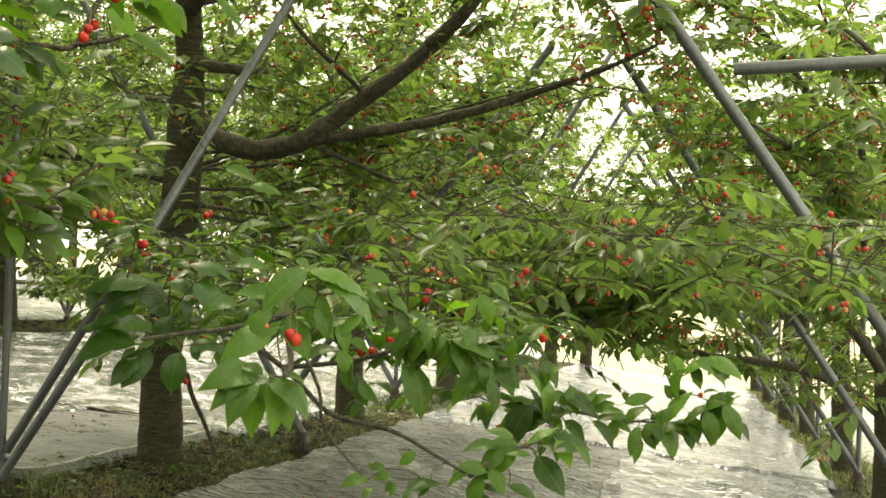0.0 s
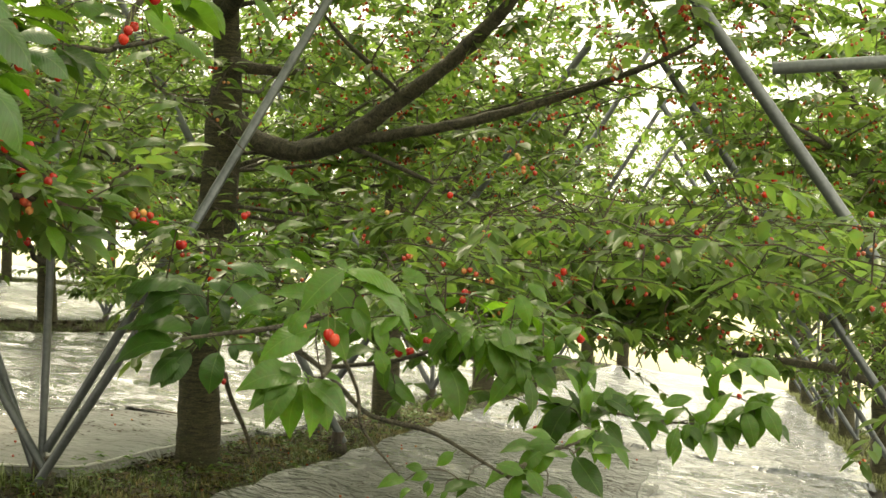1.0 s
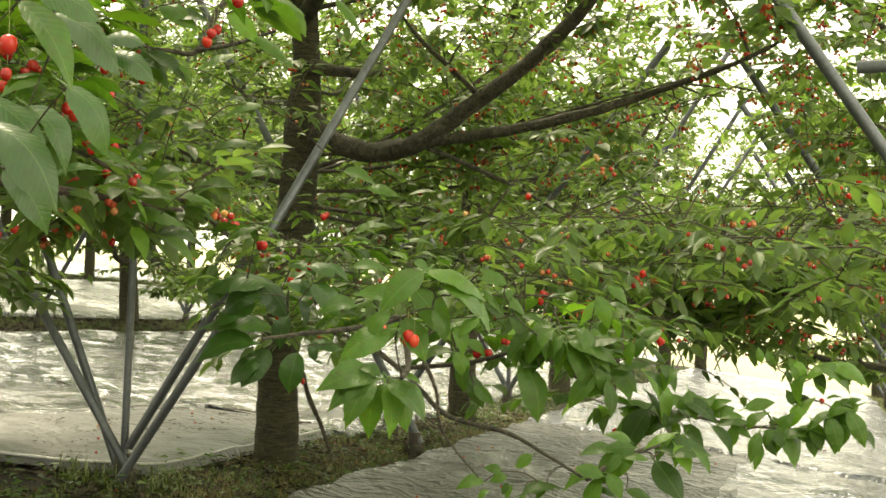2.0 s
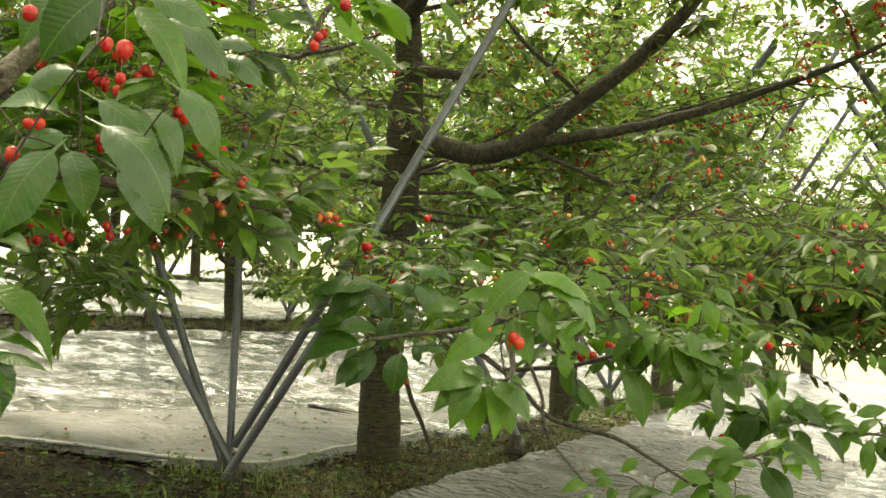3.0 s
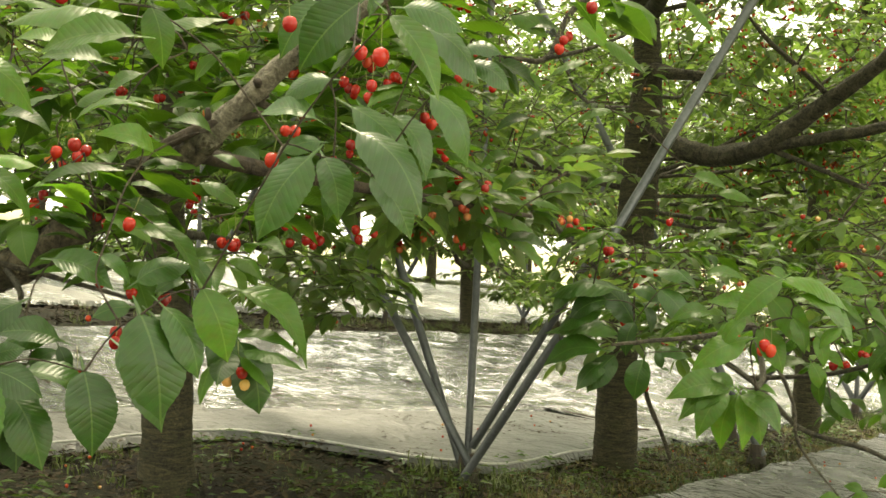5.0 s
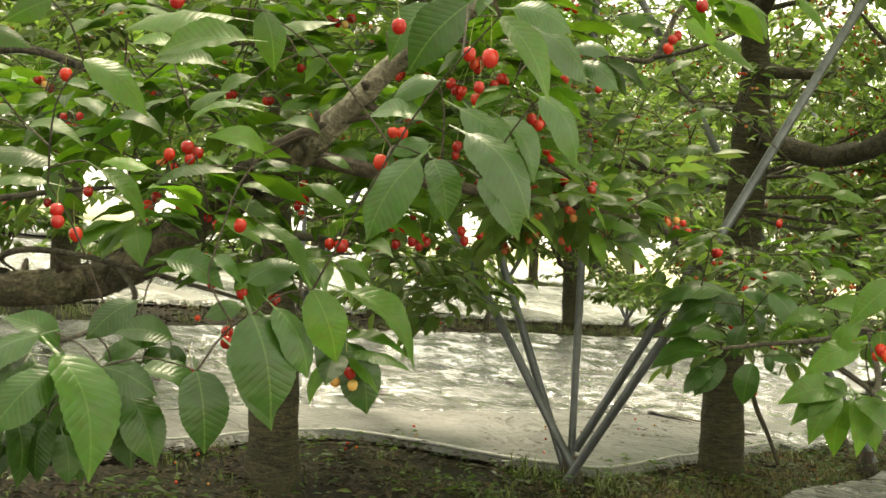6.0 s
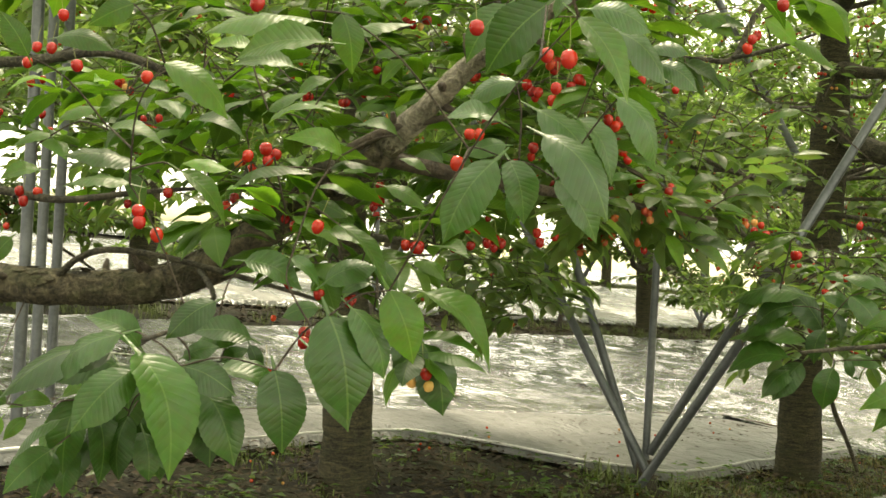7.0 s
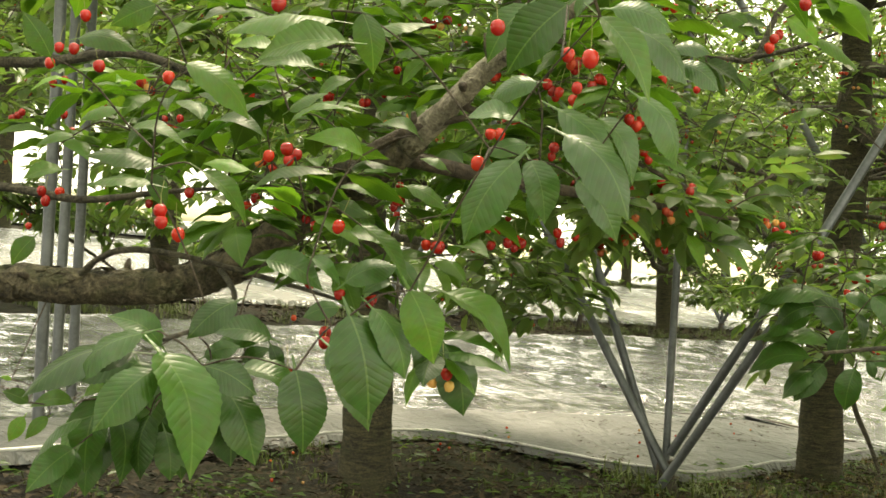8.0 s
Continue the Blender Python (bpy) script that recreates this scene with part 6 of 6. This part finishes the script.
fill(by, 190, 514, (3.6, 6.0), (4.5, 7.0), (0.92, 2.3), 0.11, lambda p, s, l, h, rng: 0.95 * s < l, 0.05)
# leaf masses out of view above and behind the camera, added to shade the scene
fill(over, 15, 515, (4.4, 9.5), (-0.4, 1.3), (2.6, 3.9), 0.13, unseen_roof, 0.0, (0.3, 0.6), spare=True)
fill(near, 190, 516, (-3.4, 0.6), (-1.6, 3.6), (1.85, 3.2), 0.13, anywhere, 0.0, (0.3, 0.6), spare=True)
fill(mid, 130, 517, (2.5, 6.0), (-0.4, 1.2), (2.6, 3.6), 0.13, unseen_roof, 0.0, (0.3, 0.6), spare=True)
fill(near, 70, 511, (-1.6, 3.4), (-0.6, 4.2), (1.75, 2.9), 0.13, unseen_roof, 0.0, (0.3, 0.6), spare=True)
fill(mid, 460, 512, (3.0, 9.5), (-0.8, 4.4), (2.3, 3.9), 0.13, unseen_roof, 0.0, (0.3, 0.6), spare=True)


fill(mid, 24, 541, (5.15, 5.75), (1.95, 2.60), (1.25, 2.7), 0.085, anywhere, 0.12, (0.2, 0.36))
fill(by, 95, 531, (4.3, 5.6), (2.9, 4.5), (0.66, 1.02), 0.115, lambda p, s, l, h, rng: 0.665 * s < l < 0.80 * s, 0.02, (0.16, 0.3))


def behind_the_limb(p, s, l, h, rng):
    """The heavy limb stays in front; the posts further back stay in the open."""
    if p.y < 2.12 + 0.12 * max(0.0, -1.3 - p.x) or math.hypot(p.x, p.y) < 2.3:
        return False
    if l < 0.56 * s and p.z > 1.1 or l < 0.665 * s and p.z < 1.2:
        return False
    if p.x < -0.72 * p.y:
        return rng.random() < 0.40
    return True


def over_the_limb(p, s, l, h, rng):
    return 1.80 < p.y < 2.0 and -1.75 < p.x < -1.0 and 1.0 < p.z + 0.55 * (p.x + 1.3) < 1.22


fill(near, 125, 508, (1.5, 3.0), (0.9, 2.9), (1.06, 1.72), 0.112, behind_the_limb, 0.13, full=True, droop=-0.36)


fill(mid, 22, 522, (2.7, 3.3), (0.38, 0.78), (0.84, 1.10), 0.088, anywhere, 0.10, (0.18, 0.34), full=True)
fill(mid, 12, 523, (2.9, 3.5), (1.05, 1.40), (0.90, 1.16), 0.080, anywhere, 0.05, (0.18, 0.34), full=True)
fill(near, 60, 509, (1.4, 2.1), (1.2, 2.2), (0.85, 1.3), 0.10, over_the_limb, 0.10, (0.14, 0.26), full=True)

# ---- grass, weeds and litter under the rows ----
def grass(s0, s1, l0, l1, count, seed, label, height=0.07, mat=None):
    """Bent blades in uneven tufts, one mesh."""
    rng = np.random.default_rng(seed)
    centres = np.stack([rng.uniform(s0, s1, count // 24), rng.uniform(l0, l1, count // 24)], 1)
    sl = centres[rng.integers(0, len(centres), count)] + rng.normal(0, 0.045, (count, 2))
    foot = np.array([tuple(site(a, b, -0.02)) for a, b in sl])
    turn, lean = rng.uniform(0, 6.283, count), rng.uniform(0.3, 1.5, count)
    h = height * rng.uniform(0.4, 1.3, count)
    out = np.stack([np.cos(turn), np.sin(turn), np.zeros(count)], 1)
    side = np.stack([-np.sin(turn), np.cos(turn), np.zeros(count)], 1) * 0.0030
    up = np.array([0, 0, 1.0])
    mid = foot + up * (h * 0.6)[:, None] + out * (h * 0.25 * lean)[:, None]
    tip = foot + up * (h * (1 - 0.45 * lean))[:, None] + out * (h * 0.9 * lean)[:, None]
    pts = np.stack([foot - side, foot + side, mid + side * 0.8, mid - side * 0.8, tip], 1)
    idx = np.arange(count)[:, None, None] * 5
    faces = (np.array([(0, 1, 2), (0, 2, 3), (3, 2, 4)])[None] + idx).reshape(-1, 3)
    return tagged(bulk("grass", pts.reshape(-1, 3), faces, mat or GRASS, None), label, "grass")


def low_leaves(name, s0, s1, l0, l1, count, seed, mat, label, category, size=0.045, lift=0.03, flat=0.5, on=None):
    """Small leaves lying on or just above the ground."""
    rng = np.random.default_rng(seed)
    centres = np.stack([rng.uniform(s0, s1, max(1, count // 9)), rng.uniform(l0, l1, max(1, count // 9))], 1)
    sl = centres[rng.integers(0, len(centres), count)] + rng.normal(0, 0.06, (count, 2))
    base = np.array([tuple(site(a, b, film_top(a, b, *on) + 0.004 if on else 0.0)) for a, b in sl]) + np.stack([np.zeros(count), np.zeros(count), rng.uniform(0, lift, count)], 1)
    turn = rng.uniform(0, 6.283, count)
    along = np.stack([np.cos(turn), np.sin(turn), rng.uniform(-0.2, 0.5, count) * flat], 1)
    face = np.stack([rng.uniform(-flat, flat, count), rng.uniform(-flat, flat, count), np.ones(count)], 1)
    ob = leaf_cloud(name, base, along, face, size * rng.uniform(0.5, 1.3, count), mat, None, True)
    return tagged(ob, label, category)


grass(4.6, 8.5, 2.2, 2.9, 5200, 1, "short green grass tufts round the trunk", 0.042)
grass(1.8, 4.6, 2.2, 2.95, 700, 12, "few grass tufts on the bare mulched soil", 0.06)
grass(8.5, 12.0, 2.2, 2.95, 2400, 13, "thin grass tufts under the tree row", 0.06)
grass(4.8, 11.0, 2.15, 2.9, 3600, 2, "dry yellowing grass stalks lying under the trees", 0.05, STRAW)
grass(11.0, 25.0, 2.15, 2.95, 6000, 3, "short green grass tufts under the far trees", 0.10)
grass(8.0, 26.0, -1.75, -1.10, 9000, 4, "yellow green grass along the sheet's edge", 0.11, MEADOW)
grass(5.0, 24.0, 7.05, 8.2, 6000, 5, "dark grass and weeds under the second row", 0.10)
grass(12.0, 30.0, 13.8, 15.1, 4000, 6, "sparse grass under the far row", 0.14)
low_leaves("weeds", 1.6, 11.5, 2.2, 3.0, 1500, 7, WEED, "low broad-leaved weeds on the mulched soil", "weeds", 0.05, 0.06)
low_leaves("leaf_litter", 1.2, 12.0, 2.2, 3.05, 3600, 8, LITTER, "brown fallen leaves and mulch on the soil", "litter", 0.05, 0.02, 0.35)
low_leaves("leaf_litter", 6.0, 20.0, 7.0, 8.2, 3500, 9, LITTER, "brown fallen leaves under the second row", "litter", 0.07, 0.03, 0.4)
grass(4.8, 5.2, 2.6, 3.0, 260, 17, "grass tuft round the pipe footing", 0.12)
SCRAPS = "scattered dark leaf scraps and dropped fruit on silver film"
low_leaves("leaf_litter", 2.5, 7.5, 3.0, 3.75, 420, 10, LITTER, SCRAPS, "litter", 0.03, 0.004, 0.3, (4, 0.020, 0.016))
low_leaves("leaf_litter", 3.0, 15.0, 4.3, 6.8, 900, 18, LITTER, SCRAPS, "litter", 0.04, 0.004, 0.3, (5, 0.015, 0.020))
low_leaves("leaf_litter", 3.0, 10.3, 0.5, 2.0, 520, 11, LITTER, SCRAPS, "litter", 0.026, 0.004, 0.3, (1, 0.022, 0.034))
low_leaves("leaf_litter", 4.0, 10.3, -0.95, 0.4, 260, 19, LITTER, SCRAPS, "litter", 0.026, 0.004, 0.3, (2, 0.015, 0.034))
low_leaves("leaf_litter", 10.5, 24.0, -1.0, 2.0, 420, 20, LITTER, SCRAPS, "litter", 0.045, 0.004, 0.3, (3, 0.034, 0.028))
low_leaves("leaf_litter", 1.0, 4.9, 2.9, 3.8, 2600, 14, LITTER, "dark mulch and fallen leaves round the stout trunk", "litter", 0.045, 0.03, 0.4)
low_leaves("weeds", 1.5, 4.9, 2.3, 3.8, 700, 15, WEED, "low weeds scattered on the dark soil", "weeds", 0.05, 0.05)
grass(1.5, 4.9, 2.9, 3.8, 800, 16, "short grass at the foot of the stout trunk", 0.055)


def dropped(s0, s1, l0, l1, count, seed, on, label):
    """Fallen cherries lying on a sheet or on the soil."""
    rng = np.random.default_rng(seed)
    sl = np.stack([rng.uniform(s0, s1, count), rng.uniform(l0, l1, count)], 1)
    tops = np.array([tuple(site(a, b, (film_top(a, b, *on) if on else -0.012) + 0.017)) for a, b in sl])
    tagged(cherry_cloud("fallen_cherries", tops, rng.uniform(0.011, 0.016, count), None), label, "fruit")


dropped(3.0, 7.5, 3.1, 3.75, 22, 31, (4, 0.020, 0.016), "few fallen red cherries on the dusty film")
dropped(5.0, 10.0, 0.5, 2.0, 24, 32, (1, 0.022, 0.034), "few fallen red cherries on the lane's film")
dropped(1.5, 9.0, 2.2, 2.95, 60, 33, None, "few fallen red cherries on the mulched soil")
